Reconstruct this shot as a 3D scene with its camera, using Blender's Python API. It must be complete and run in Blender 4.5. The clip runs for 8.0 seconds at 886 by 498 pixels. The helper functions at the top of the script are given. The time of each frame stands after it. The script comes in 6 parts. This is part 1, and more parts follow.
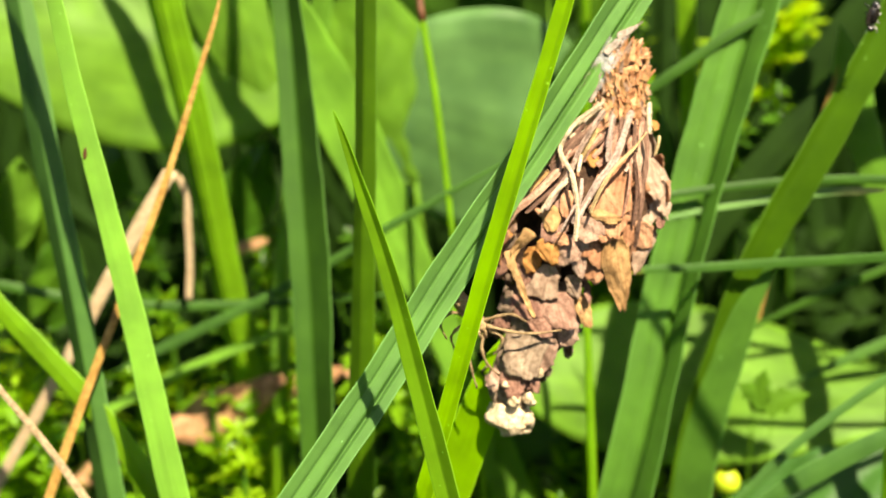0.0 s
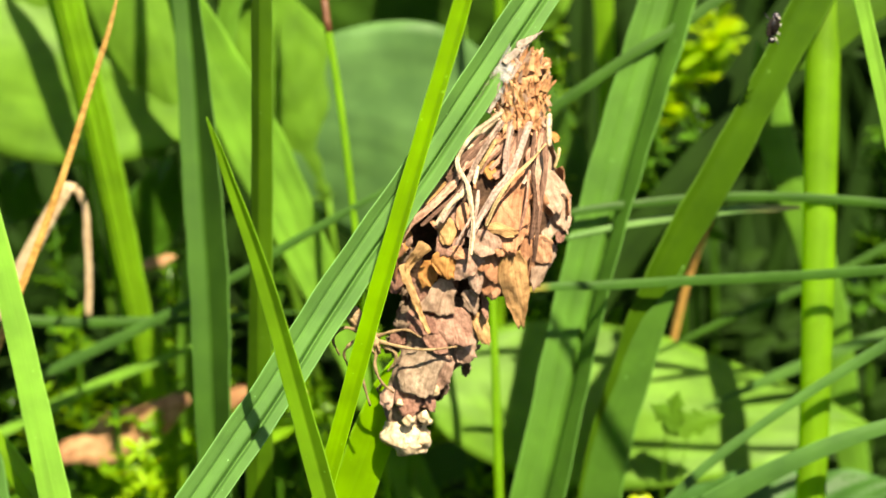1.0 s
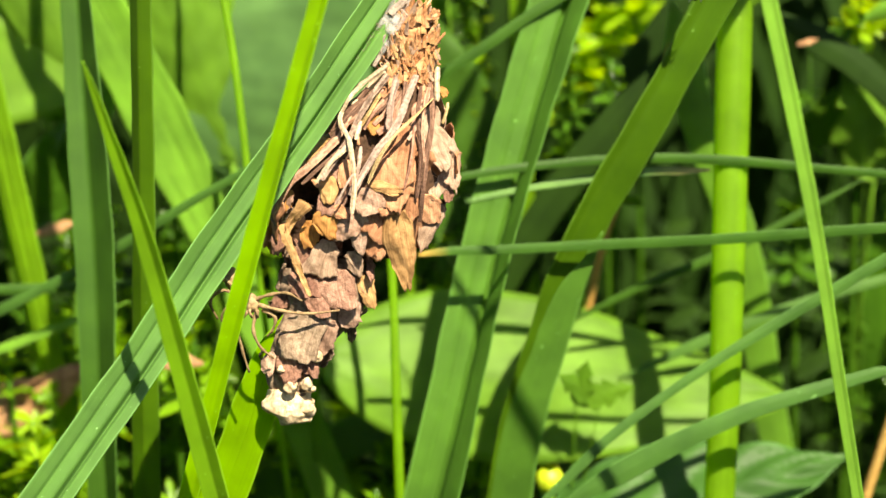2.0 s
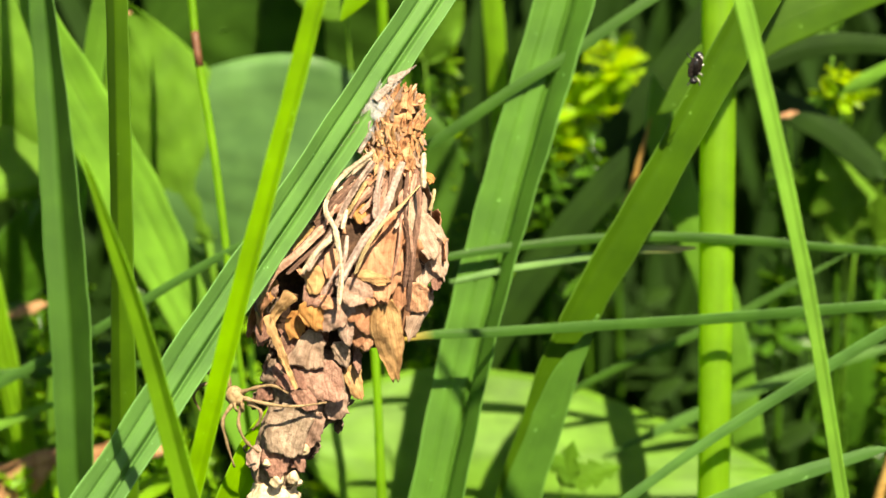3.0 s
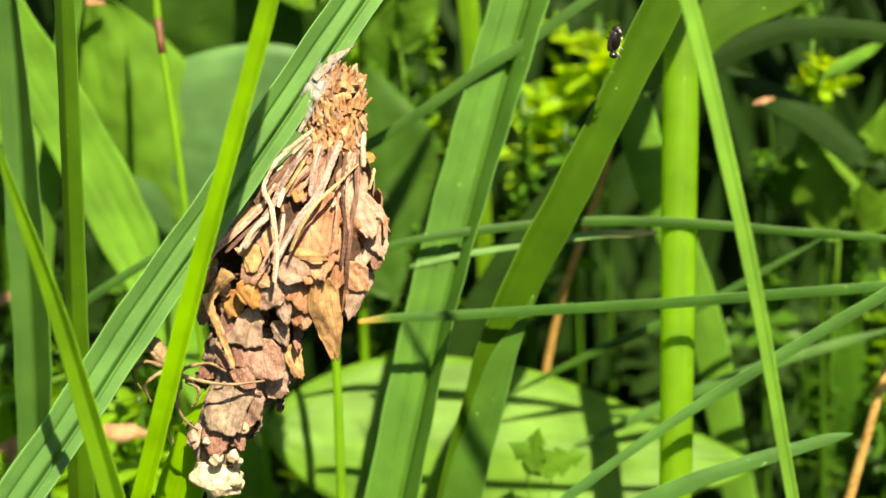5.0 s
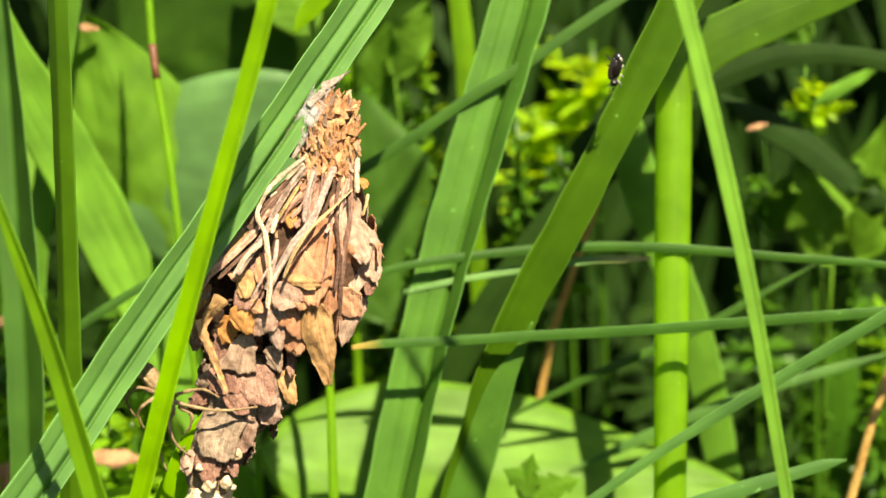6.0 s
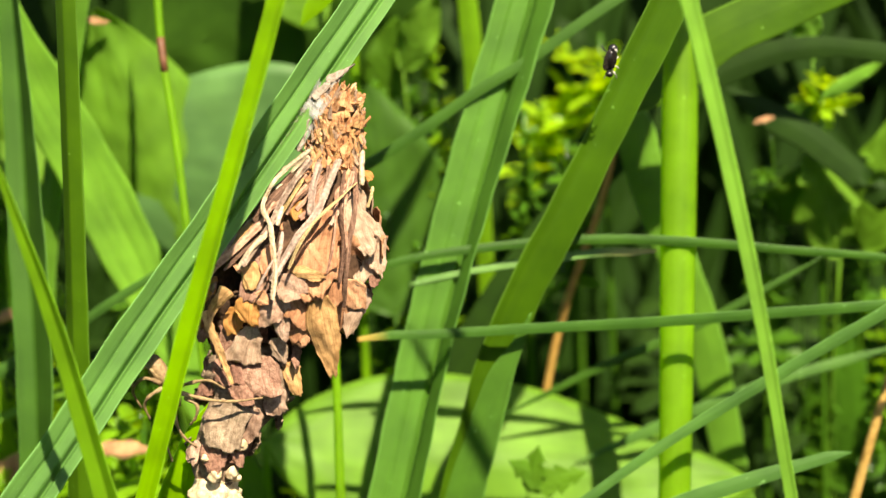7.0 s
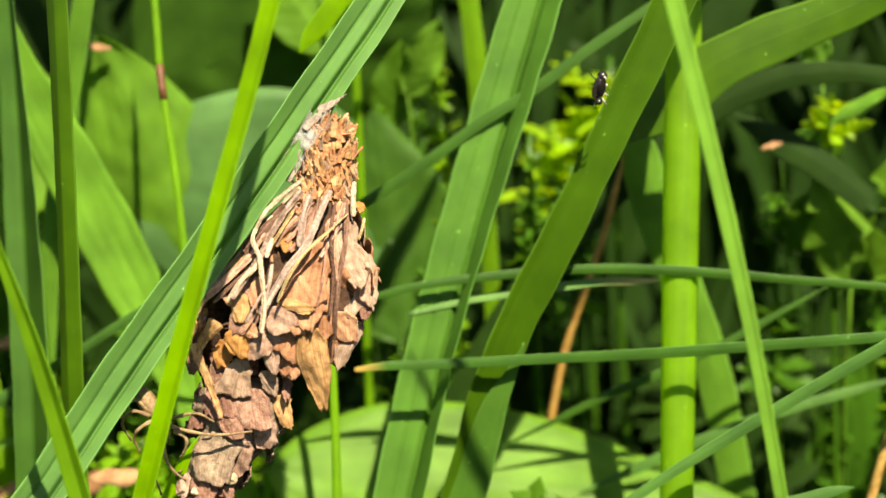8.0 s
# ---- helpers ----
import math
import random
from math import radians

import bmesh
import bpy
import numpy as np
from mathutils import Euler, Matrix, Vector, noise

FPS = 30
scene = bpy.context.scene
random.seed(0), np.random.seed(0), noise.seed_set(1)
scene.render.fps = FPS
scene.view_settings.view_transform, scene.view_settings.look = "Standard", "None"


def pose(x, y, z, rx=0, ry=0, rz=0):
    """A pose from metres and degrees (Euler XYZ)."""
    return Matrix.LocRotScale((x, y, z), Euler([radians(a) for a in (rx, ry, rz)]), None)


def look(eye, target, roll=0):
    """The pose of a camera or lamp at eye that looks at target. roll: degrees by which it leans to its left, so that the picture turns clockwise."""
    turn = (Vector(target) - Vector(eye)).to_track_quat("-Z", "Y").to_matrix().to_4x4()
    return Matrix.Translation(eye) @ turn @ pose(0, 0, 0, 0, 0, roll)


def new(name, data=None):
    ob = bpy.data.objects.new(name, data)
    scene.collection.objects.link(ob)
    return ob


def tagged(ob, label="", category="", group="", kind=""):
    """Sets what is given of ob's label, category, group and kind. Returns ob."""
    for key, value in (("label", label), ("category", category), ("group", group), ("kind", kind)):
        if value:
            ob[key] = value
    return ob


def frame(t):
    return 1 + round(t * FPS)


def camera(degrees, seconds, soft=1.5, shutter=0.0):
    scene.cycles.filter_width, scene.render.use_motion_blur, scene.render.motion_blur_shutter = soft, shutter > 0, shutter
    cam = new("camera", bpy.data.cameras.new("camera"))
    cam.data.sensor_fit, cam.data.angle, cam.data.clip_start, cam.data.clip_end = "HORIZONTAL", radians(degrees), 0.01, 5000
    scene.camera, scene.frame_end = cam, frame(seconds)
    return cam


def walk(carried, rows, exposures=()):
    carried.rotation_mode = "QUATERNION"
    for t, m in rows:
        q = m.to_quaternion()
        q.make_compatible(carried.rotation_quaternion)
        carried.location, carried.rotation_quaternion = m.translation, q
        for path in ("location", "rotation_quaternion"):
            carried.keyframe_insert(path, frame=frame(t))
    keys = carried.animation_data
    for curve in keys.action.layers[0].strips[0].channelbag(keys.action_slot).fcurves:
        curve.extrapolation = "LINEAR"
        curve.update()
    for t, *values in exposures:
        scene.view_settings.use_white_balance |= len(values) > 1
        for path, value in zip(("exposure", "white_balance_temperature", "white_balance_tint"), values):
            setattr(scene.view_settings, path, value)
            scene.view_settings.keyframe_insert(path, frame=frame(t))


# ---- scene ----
cam = camera(32.0, 8.0)
PATH = [
    (0, (-0.01351, -0.17151, 0.15064), (-0.05326, 0.78443, -0.14020), -4.669),
    (0.1, (-0.01319, -0.17197, 0.15201), (-0.05174, 0.78927, -0.12099), -4.558),
    (0.2, (-0.01285, -0.17222, 0.15313), (-0.04484, 0.79257, -0.10796), -4.210),
    (0.5, (-0.01176, -0.17115, 0.15432), (-0.03727, 0.79035, -0.11930), -3.939),
    (0.8, (-0.00786, -0.16880, 0.15002), (-0.02167, 0.79375, -0.12071), -4.099),
    (1, (-0.00509, -0.16726, 0.14668), (-0.02512, 0.79461, -0.12612), -3.938),
    (1.2, (-0.00299, -0.16616, 0.14373), (-0.01825, 0.79700, -0.12477), -3.840),
    (1.5, (0.00055, -0.16461, 0.13994), (-0.00136, 0.79800, -0.13093), -4.149),
    (1.7, (0.00616, -0.16285, 0.13994), (-0.00920, 0.79657, -0.14163), -3.667),
    (2.8, (0.00203, -0.15789, 0.14634), (0.01950, 0.80567, -0.12058), -3.811),
    (3, (0.00248, -0.15666, 0.14547), (0.02190, 0.80920, -0.11288), -3.838),
    (3.2, (0.00319, -0.15622, 0.14649), (0.02808, 0.80564, -0.12589), -3.991),
    (3.5, (0.00521, -0.15600, 0.14782), (0.03197, 0.81031, -0.10815), -3.820),
    (3.8, (0.01041, -0.15645, 0.14602), (0.01649, 0.81108, -0.10666), -3.851),
    (4, (0.01454, -0.15686, 0.14453), (0.00150, 0.81023, -0.10956), -4.269),
    (4.2, (0.01904, -0.15712, 0.14420), (-0.00930, 0.80986, -0.10906), -4.432),
    (5.3, (0.01551, -0.15762, 0.13966), (-0.01632, 0.81335, -0.09740), -4.591),
    (5.5, (0.01471, -0.15693, 0.14111), (-0.01786, 0.81485, -0.09252), -4.589),
    (5.8, (0.01617, -0.15723, 0.14095), (-0.01862, 0.81231, -0.10150), -4.629),
    (6, (0.01723, -0.15756, 0.14068), (-0.00992, 0.81540, -0.08873), -4.506),
    (6.3, (0.01835, -0.15809, 0.14049), (-0.00931, 0.81466, -0.08970), -4.677),
    (6.5, (0.01881, -0.15836, 0.14043), (-0.01255, 0.81592, -0.08271), -4.573),
    (6.7, (0.01874, -0.15843, 0.14047), (-0.01152, 0.81685, -0.07843), -4.608),
    (7, (0.01858, -0.15832, 0.14056), (-0.01979, 0.81358, -0.09172), -4.591),
    (7.3, (0.01961, -0.15817, 0.14037), (-0.03174, 0.81650, -0.07729), -4.665),
    (7.5, (0.02063, -0.15785, 0.14043), (-0.03625, 0.81517, -0.08317), -4.854),
    (7.8, (0.02253, -0.15671, 0.14130), (-0.03620, 0.81484, -0.08815), -4.640),
    (8, (0.02389, -0.15582, 0.14202), (-0.04080, 0.81662, -0.08200), -4.865),
]
walk(cam, [(t, look(e, g, r)) for t, e, g, r in PATH], [(0, 1.52, 7650, 10), (4, 1.49, 7650, 10), (7, 1.47, 7650, 10), (8, 1.36, 7650, 10)])
cam.data.dof.use_dof = True
cam.data.dof.focus_distance = 0.166
cam.data.dof.aperture_fstop = 19.0

# ---- light ----
SUN_FROM = Vector((0.36, -0.60, 1.0)).normalized()   # direction towards the sun
world = bpy.data.worlds.new("sky")
scene.world = world
world.use_nodes = True
_wn, _wl = world.node_tree.nodes, world.node_tree.links
_sky = _wn.new("ShaderNodeTexSky")
_sky.sky_type, _sky.sun_disc = "NISHITA", False
_sky.sun_elevation = math.asin(SUN_FROM.z)
_sky.sun_rotation = math.atan2(SUN_FROM.x, SUN_FROM.y)
_wl.new(_sky.outputs[0], _wn["Background"].inputs[0])
_wn["Background"].inputs[1].default_value = 0.061
_sun = bpy.data.lights.new("sun", "SUN")
_sun.energy, _sun.angle, _sun.color = 5.0, radians(0.8), (1.0, 0.94, 0.82)
sun = new("sun", _sun)
sun.matrix_world = look(SUN_FROM * 3, (0, 0, 0))


# ---- materials ----
def material(name):
    m = bpy.data.materials.new(name)
    m.use_nodes = True
    n, l = m.node_tree.nodes, m.node_tree.links
    return m, n, l, n["Principled BSDF"], n["Material Output"]


def ramp(n, stops):
    r = n.new("ShaderNodeValToRGB")
    e = r.color_ramp.elements
    while len(e) < len(stops):
        e.new(0.5)
    for k, (p, c) in zip(e, stops):
        k.position, k.color = p, (*c, 1)
    return r


def mixed(n, l, kind, fac, a, b):
    x = n.new("ShaderNodeMix")
    x.data_type, x.blend_type = "RGBA", kind
    for s, v in ((0, fac), (6, a), (7, b)):
        if hasattr(v, "links"):
            l.new(v, x.inputs[s])
        elif s:
            x.inputs[s].default_value = (*v, 1)
        else:
            x.inputs[0].default_value = v
    return x.outputs[2]


def noise_at(n, l, coord, scale, detail=3.0, stretch=None):
    t = n.new("ShaderNodeTexNoise")
    t.inputs["Scale"].default_value, t.inputs["Detail"].default_value = scale, detail
    if stretch:
        mp = n.new("ShaderNodeMapping")
        mp.inputs["Scale"].default_value = stretch
        l.new(coord, mp.inputs[0])
        coord = mp.outputs[0]
    l.new(coord, t.inputs["Vector"])
    return t.outputs[0]


def leaf_material(name, base, glow, rough=0.42, share=0.38, dry=None, broad=False):
    """Green leaf: lengthwise veins, blotches and light that passes through. The UV map runs 0..1 across, metres along."""
    m, n, l, p, out = material(name)
    uv = n.new("ShaderNodeTexCoord").outputs["UV"]
    geo = n.new("ShaderNodeTexCoord").outputs["Object"]
    veins = noise_at(n, l, uv, 1.0, 2.0, (9.0, 60.0, 1.0) if broad else (26.0, 30.0, 1.0))
    blotch = noise_at(n, l, geo, 160.0, 4.0)
    speck = noise_at(n, l, geo, 1500.0, 2.0)
    rnd = n.new("ShaderNodeObjectInfo").outputs["Random"]
    dark, light = tuple(c * (0.85 if broad else 0.91) for c in base), tuple(min(1, c * (1.25 if broad else 1.16)) for c in base)
    c1 = ramp(n, [(0.3, dark), (0.72, light)])
    l.new(veins, c1.inputs[0])
    c2 = ramp(n, [(0.3, (0.72, 0.74, 0.7)), (0.7, (1.15, 1.12, 1.0))])
    l.new(blotch, c2.inputs[0])
    col = mixed(n, l, "MULTIPLY", 1.0, c1.outputs[0], c2.outputs[0])
    c3 = ramp(n, [(0.0, (0.88, 0.92, 0.9)), (1.0, (1.1, 1.06, 1.0))])
    l.new(rnd, c3.inputs[0])
    col = mixed(n, l, "MULTIPLY", 1.0, col, c3.outputs[0])
    sp = ramp(n, [(0.72, (0, 0, 0)), (0.78, (1, 1, 1))])
    l.new(speck, sp.inputs[0])
    col = col if broad else mixed(n, l, "MIX", sp.outputs[0], col, tuple(min(1, c * 2.6 + 0.05) for c in base))
    sep = n.new("ShaderNodeSeparateXYZ")
    l.new(uv, sep.inputs[0])
    if not broad:   # pale thickened margins
        rim = ramp(n, [(0.0, (1, 1, 1)), (0.045, (0, 0, 0)), (0.955, (0, 0, 0)), (1.0, (1, 1, 1))])
        l.new(sep.outputs[0], rim.inputs[0])
        col = mixed(n, l, "MIX", rim.outputs[0], col, tuple(min(1, c * 1.7 + 0.02) for c in base))
    if dry:
        dr = ramp(n, [(dry[0], (0, 0, 0)), (dry[1], (1, 1, 1))])
        l.new(sep.outputs[1], dr.inputs[0])
        col = mixed(n, l, "MIX", dr.outputs[0], dry[2], col)
    l.new(col, p.inputs["Base Color"])
    p.inputs["Roughness"].default_value = rough
    p.inputs["Specular IOR Level"].default_value = 0.16 if broad else 0.22
    bump = n.new("ShaderNodeBump")
    bump.inputs["Strength"].default_value, bump.inputs["Distance"].default_value = (0.1 if broad else 0.2), 0.00012
    l.new(veins, bump.inputs["Height"])
    l.new(bump.outputs[0], p.inputs["Normal"])
    tr = n.new("ShaderNodeBsdfTranslucent")
    tcol = mixed(n, l, "MULTIPLY", 1.0, glow, c2.outputs[0])
    l.new(tcol, tr.inputs[0])
    mx = n.new("ShaderNodeMixShader")
    mx.inputs[0].default_value = share
    l.new(p.outputs[0], mx.inputs[1])
    l.new(tr.outputs[0], mx.inputs[2])
    l.new(mx.outputs[0], out.inputs[0])
    return m


GRASS = leaf_material("grass_green", (0.072, 0.18, 0.036), (0.20, 0.48, 0.03), 0.48, 0.36)
DEEP = leaf_material("grass_dark", (0.044, 0.122, 0.015), (0.15, 0.36, 0.012), 0.42, 0.34)
BRIGHT = leaf_material("grass_bright", (0.15, 0.32, 0.015), (0.45, 0.76, 0.012), 0.45, 0.5)
LIME = leaf_material("grass_lime", (0.20, 0.41, 0.008), (0.52, 0.84, 0.008), 0.45, 0.5)
FRESH = leaf_material("grass_fresh", (0.20, 0.42, 0.06), (0.46, 0.78, 0.06), 0.45, 0.46)
OLIVE = leaf_material("grass_olive", (0.062, 0.15, 0.006), (0.20, 0.42, 0.004), 0.42, 0.36)
LEAFY = leaf_material("leaf_yellow_green", (0.125, 0.27, 0.028), (0.38, 0.66, 0.03), 0.5, 0.42, broad=True)
SOFTGREEN = leaf_material("leaf_soft_green", (0.155, 0.335, 0.040), (0.40, 0.70, 0.04), 0.5, 0.42, broad=True)
MAINGRASS = leaf_material("sedge_green", (0.1176, 0.2666, 0.0694), (0.3136, 0.6496, 0.0560), 0.48, 0.38)
MIDGRASS = leaf_material("sedge_mid_green", (0.0792, 0.2040, 0.0288), (0.2400, 0.5520, 0.0240), 0.48, 0.38)
TIPPED = leaf_material("grass_yellow_tip", (0.05, 0.14, 0.018), (0.17, 0.42, 0.015), 0.48, 0.36, dry=(0.0004, 0.003, (0.55, 0.36, 0.08)))
PALEGREEN = leaf_material("grass_pale", (0.11, 0.265, 0.03), (0.30, 0.58, 0.03), 0.45, 0.38)
PALE = leaf_material("grass_dry_tip", (0.13, 0.27, 0.08), (0.3, 0.5, 0.1), 0.45, 0.3, dry=(0.002, 0.006, (0.55, 0.46, 0.16)))
BLUELEAF = leaf_material("leaf_blue_green", (0.085, 0.19, 0.06), (0.20, 0.44, 0.05), 0.5, 0.3, broad=True)


def dead_material(name, stops, scale=900.0, rough=0.8, share=0.15, stretch=None, seam=0.72, wrinkle=0.0):
    """Dry plant matter in mixed browns, no two pieces alike."""
    m, n, l, p, out = material(name)
    geo = n.new("ShaderNodeTexCoord").outputs["Object"]
    uv = n.new("ShaderNodeTexCoord").outputs["UV"]
    rnd = n.new("ShaderNodeObjectInfo").outputs["Random"]
    a = noise_at(n, l, geo, scale, 5.0)
    b = noise_at(n, l, geo, scale * 4.0, 3.0)
    fib = noise_at(n, l, uv, 1.0, 3.0, stretch or (24.0, 60.0, 1.0))
    c = ramp(n, stops)
    ad = n.new("ShaderNodeMath")
    ad.operation = "MULTIPLY_ADD"
    ad.inputs[1].default_value, ad.inputs[2].default_value = 0.42, -0.19
    l.new(rnd, ad.inputs[0])
    ad2 = n.new("ShaderNodeMath")
    l.new(a, ad2.inputs[0])
    l.new(ad.outputs[0], ad2.inputs[1])
    l.new(ad2.outputs[0], c.inputs[0])
    f = ramp(n, [(0.34, (seam, seam * 0.95, seam * 0.9)), (0.62, (1.12, 1.1, 1.08))])
    l.new(fib, f.inputs[0])
    col = mixed(n, l, "MULTIPLY", 0.85, c.outputs[0], f.outputs[0])
    g = ramp(n, [(0.36, (0.66, 0.6, 0.56)), (0.56, (1.08, 1.06, 1.05))])
    l.new(b, g.inputs[0])
    col = mixed(n, l, "MULTIPLY", 0.8, col, g.outputs[0])
    net = None
    if wrinkle:   # a net of fine creases
        warp = n.new("ShaderNodeTexNoise")
        warp.inputs["Scale"].default_value = 700.0
        l.new(geo, warp.inputs["Vector"])
        sc = n.new("ShaderNodeVectorMath")
        sc.operation = "SCALE"
        sc.inputs["Scale"].default_value = 0.0030
        l.new(warp.outputs["Color"], sc.inputs[0])
        av = n.new("ShaderNodeVectorMath")
        l.new(geo, av.inputs[0])
        l.new(sc.outputs[0], av.inputs[1])
        vor = n.new("ShaderNodeTexVoronoi")
        vor.feature = "DISTANCE_TO_EDGE"
        vor.inputs["Scale"].default_value = 1900.0
        l.new(av.outputs[0], vor.inputs["Vector"])
        line = ramp(n, [(0.0, (0.55, 0.5, 0.47)), (0.16, (1.05, 1.04, 1.03))])
        l.new(vor.outputs["Distance"], line.inputs[0])
        net = line.outputs[0]
        col = mixed(n, l, "MULTIPLY", wrinkle, col, net)
    l.new(col, p.inputs["Base Color"])
    p.inputs["Roughness"].default_value = rough
    p.inputs["Specular IOR Level"].default_value = 0.25
    bump = n.new("ShaderNodeBump")
    bump.inputs["Strength"].default_value, bump.inputs["Distance"].default_value = 0.6, 0.00016
    hs = n.new("ShaderNodeMath")
    l.new(fib, hs.inputs[0])
    l.new(b, hs.inputs[1])
    top = hs.outputs[0]
    if wrinkle:
        h2 = n.new("ShaderNodeMath")
        h2.operation = "MULTIPLY_ADD"
        h2.inputs[1].default_value = wrinkle
        l.new(net, h2.inputs[0])
        l.new(top, h2.inputs[2])
        top = h2.outputs[0]
    l.new(top, bump.inputs["Height"])
    l.new(bump.outputs[0], p.inputs["Normal"])
    if share:
        tr = n.new("ShaderNodeBsdfTranslucent")
        l.new(col, tr.inputs[0])
        mx = n.new("ShaderNodeMixShader")
        mx.inputs[0].default_value = share
        l.new(p.outputs[0], mx.inputs[1])
        l.new(tr.outputs[0], mx.inputs[2])
        l.new(mx.outputs[0], out.inputs[0])
    return m


STRAW = dead_material("straw_orange", [(0.2, (0.40, 0.23, 0.055)), (0.8, (0.60, 0.40, 0.12))], 400, 0.6)
HUSK = dead_material("straw_pale", [(0.2, (0.56, 0.42, 0.24)), (0.8, (0.74, 0.61, 0.40))], 400, 0.6, 0.25)
FLAKE = dead_material("flake_tan", [(0.0, (0.24, 0.110, 0.060)), (0.28, (0.38, 0.185, 0.095)), (0.5, (0.49, 0.255, 0.140)), (0.75, (0.55, 0.315, 0.185)), (1.0, (0.58, 0.380, 0.250))], 260, 0.8, 0.12, wrinkle=0.3)
FLAKE_GREY = dead_material("flake_grey_brown", [(0.0, (0.080, 0.055, 0.037)), (0.4, (0.175, 0.125, 0.088)), (0.75, (0.291, 0.223, 0.158)), (1.0, (0.381, 0.301, 0.221))], 420, 0.85, 0.0, wrinkle=0.45)
FLAKE_RED = dead_material("flake_red_brown", [(0.0, (0.108, 0.050, 0.037)), (0.5, (0.234, 0.126, 0.090)), (1.0, (0.377, 0.242, 0.180))], 420, 0.85, 0.0, wrinkle=0.6)
FLAKE_ORANGE = dead_material("flake_orange", [(0.1, (0.50, 0.22, 0.055)), (0.8, (0.68, 0.38, 0.13))], 300, 0.7, 0.42)
PALE_FLAKE = dead_material("flake_pale", [(0.1, (0.44, 0.31, 0.22)), (0.9, (0.60, 0.45, 0.335))], 300, 0.8, 0.32, wrinkle=0.35)
FLAKE_GOLD = dead_material("flake_golden", [(0.0, (0.30, 0.16, 0.06)), (0.35, (0.46, 0.27, 0.11)), (0.75, (0.58, 0.37, 0.17)), (1.0, (0.66, 0.47, 0.25))], 300, 0.75, 0.22, wrinkle=0.2)
CHIP = dead_material("chip_rust", [(0.0, (0.275, 0.138, 0.085)), (0.3, (0.476, 0.222, 0.095)), (0.7, (0.603, 0.350, 0.179)), (1.0, (0.720, 0.529, 0.360))], 500, 0.8, 0.1)
STRAND = dead_material("strand_cream", [(0.0, (0.103, 0.069, 0.052)), (0.3, (0.287, 0.207, 0.161)), (0.5, (0.483, 0.368, 0.287)), (0.75, (0.632, 0.483, 0.322)), (1.0, (0.759, 0.621, 0.437))], 900, 0.75, 0.0, (9.0, 160.0, 1.0), 0.42)
STRAND_DARK = dead_material("strand_brown", [(0.0, (0.09, 0.05, 0.035)), (0.6, (0.22, 0.125, 0.085)), (1.0, (0.38, 0.24, 0.17))], 900, 0.8, 0.0, (9.0, 160.0, 1.0), 0.42)
# dark brown felt, deepened in colour as shade inside the openings
CORE = dead_material("case_felt_deepened", [(0.2, (0.040, 0.023, 0.014)), (0.8, (0.130, 0.072, 0.042))], 600, 0.95, 0.0)
CRUMB = dead_material("crumb_ivory", [(0.0, (0.50, 0.37, 0.21)), (0.5, (0.66, 0.54, 0.35)), (1.0, (0.76, 0.66, 0.48))], 500, 0.8, 0.1)
SILK = dead_material("silk_white", [(0.2, (0.40, 0.33, 0.27)), (0.8, (0.55, 0.48, 0.41))], 800, 0.7, 0.3)
STRAND_CREAM = dead_material("strand_pale_cream", [(0.0, (0.278, 0.185, 0.111)), (0.35, (0.517, 0.408, 0.269)), (1.0, (0.647, 0.555, 0.408))], 700, 0.7, 0.0, (6.0, 90.0, 1.0), 0.42)
STRAND_GREY = dead_material("strand_grey", [(0.0, (0.166, 0.116, 0.094)), (0.5, (0.376, 0.282, 0.231)), (1.0, (0.530, 0.420, 0.354))], 700, 0.8, 0.0, (7.0, 110.0, 1.0), 0.42)
STRAND_YELLOW = dead_material("strand_yellow", [(0.0, (0.085, 0.051, 0.025)), (0.3, (0.374, 0.264, 0.111)), (1.0, (0.527, 0.425, 0.221))], 1100, 0.7, 0.0, (4.0, 130.0, 1.0), 0.42)
STRAND_RED = dead_material("strand_red_tan", [(0.0, (0.204, 0.091, 0.061)), (0.5, (0.449, 0.254, 0.174)), (1.0, (0.612, 0.428, 0.306))], 700, 0.8, 0.0, (7.0, 110.0, 1.0), 0.42)
FLAKE_PINK = dead_material("flake_pink_tan", [(0.0, (0.209, 0.122, 0.087)), (0.5, (0.384, 0.253, 0.184)), (1.0, (0.489, 0.358, 0.280))], 320, 0.8, 0.1, wrinkle=0.4)


def web_material():
    """Silk felt, thin enough to see the blade through it."""
    m, n, l, p, out = material("silk_web")
    geo = n.new("ShaderNodeTexCoord").outputs["Object"]
    p.inputs["Base Color"].default_value = (0.52, 0.51, 0.47, 1)
    p.inputs["Roughness"].default_value = 0.7
    hole = ramp(n, [(0.32, (0.0, 0.0, 0.0)), (0.66, (0.42, 0.42, 0.42))])
    l.new(noise_at(n, l, geo, 650.0, 5.0), hole.inputs[0])
    l.new(hole.outputs[0], p.inputs["Alpha"])
    return m


WEB = web_material()
SPIDER = dead_material("spider_tan", [(0.1, (0.20, 0.13, 0.065)), (0.9, (0.42, 0.31, 0.165))], 700, 0.6, 0.1)
LITTER = dead_material("dead_leaf", [(0.1, (0.24, 0.115, 0.05)), (0.9, (0.52, 0.31, 0.16))], 200, 0.8, 0.15)


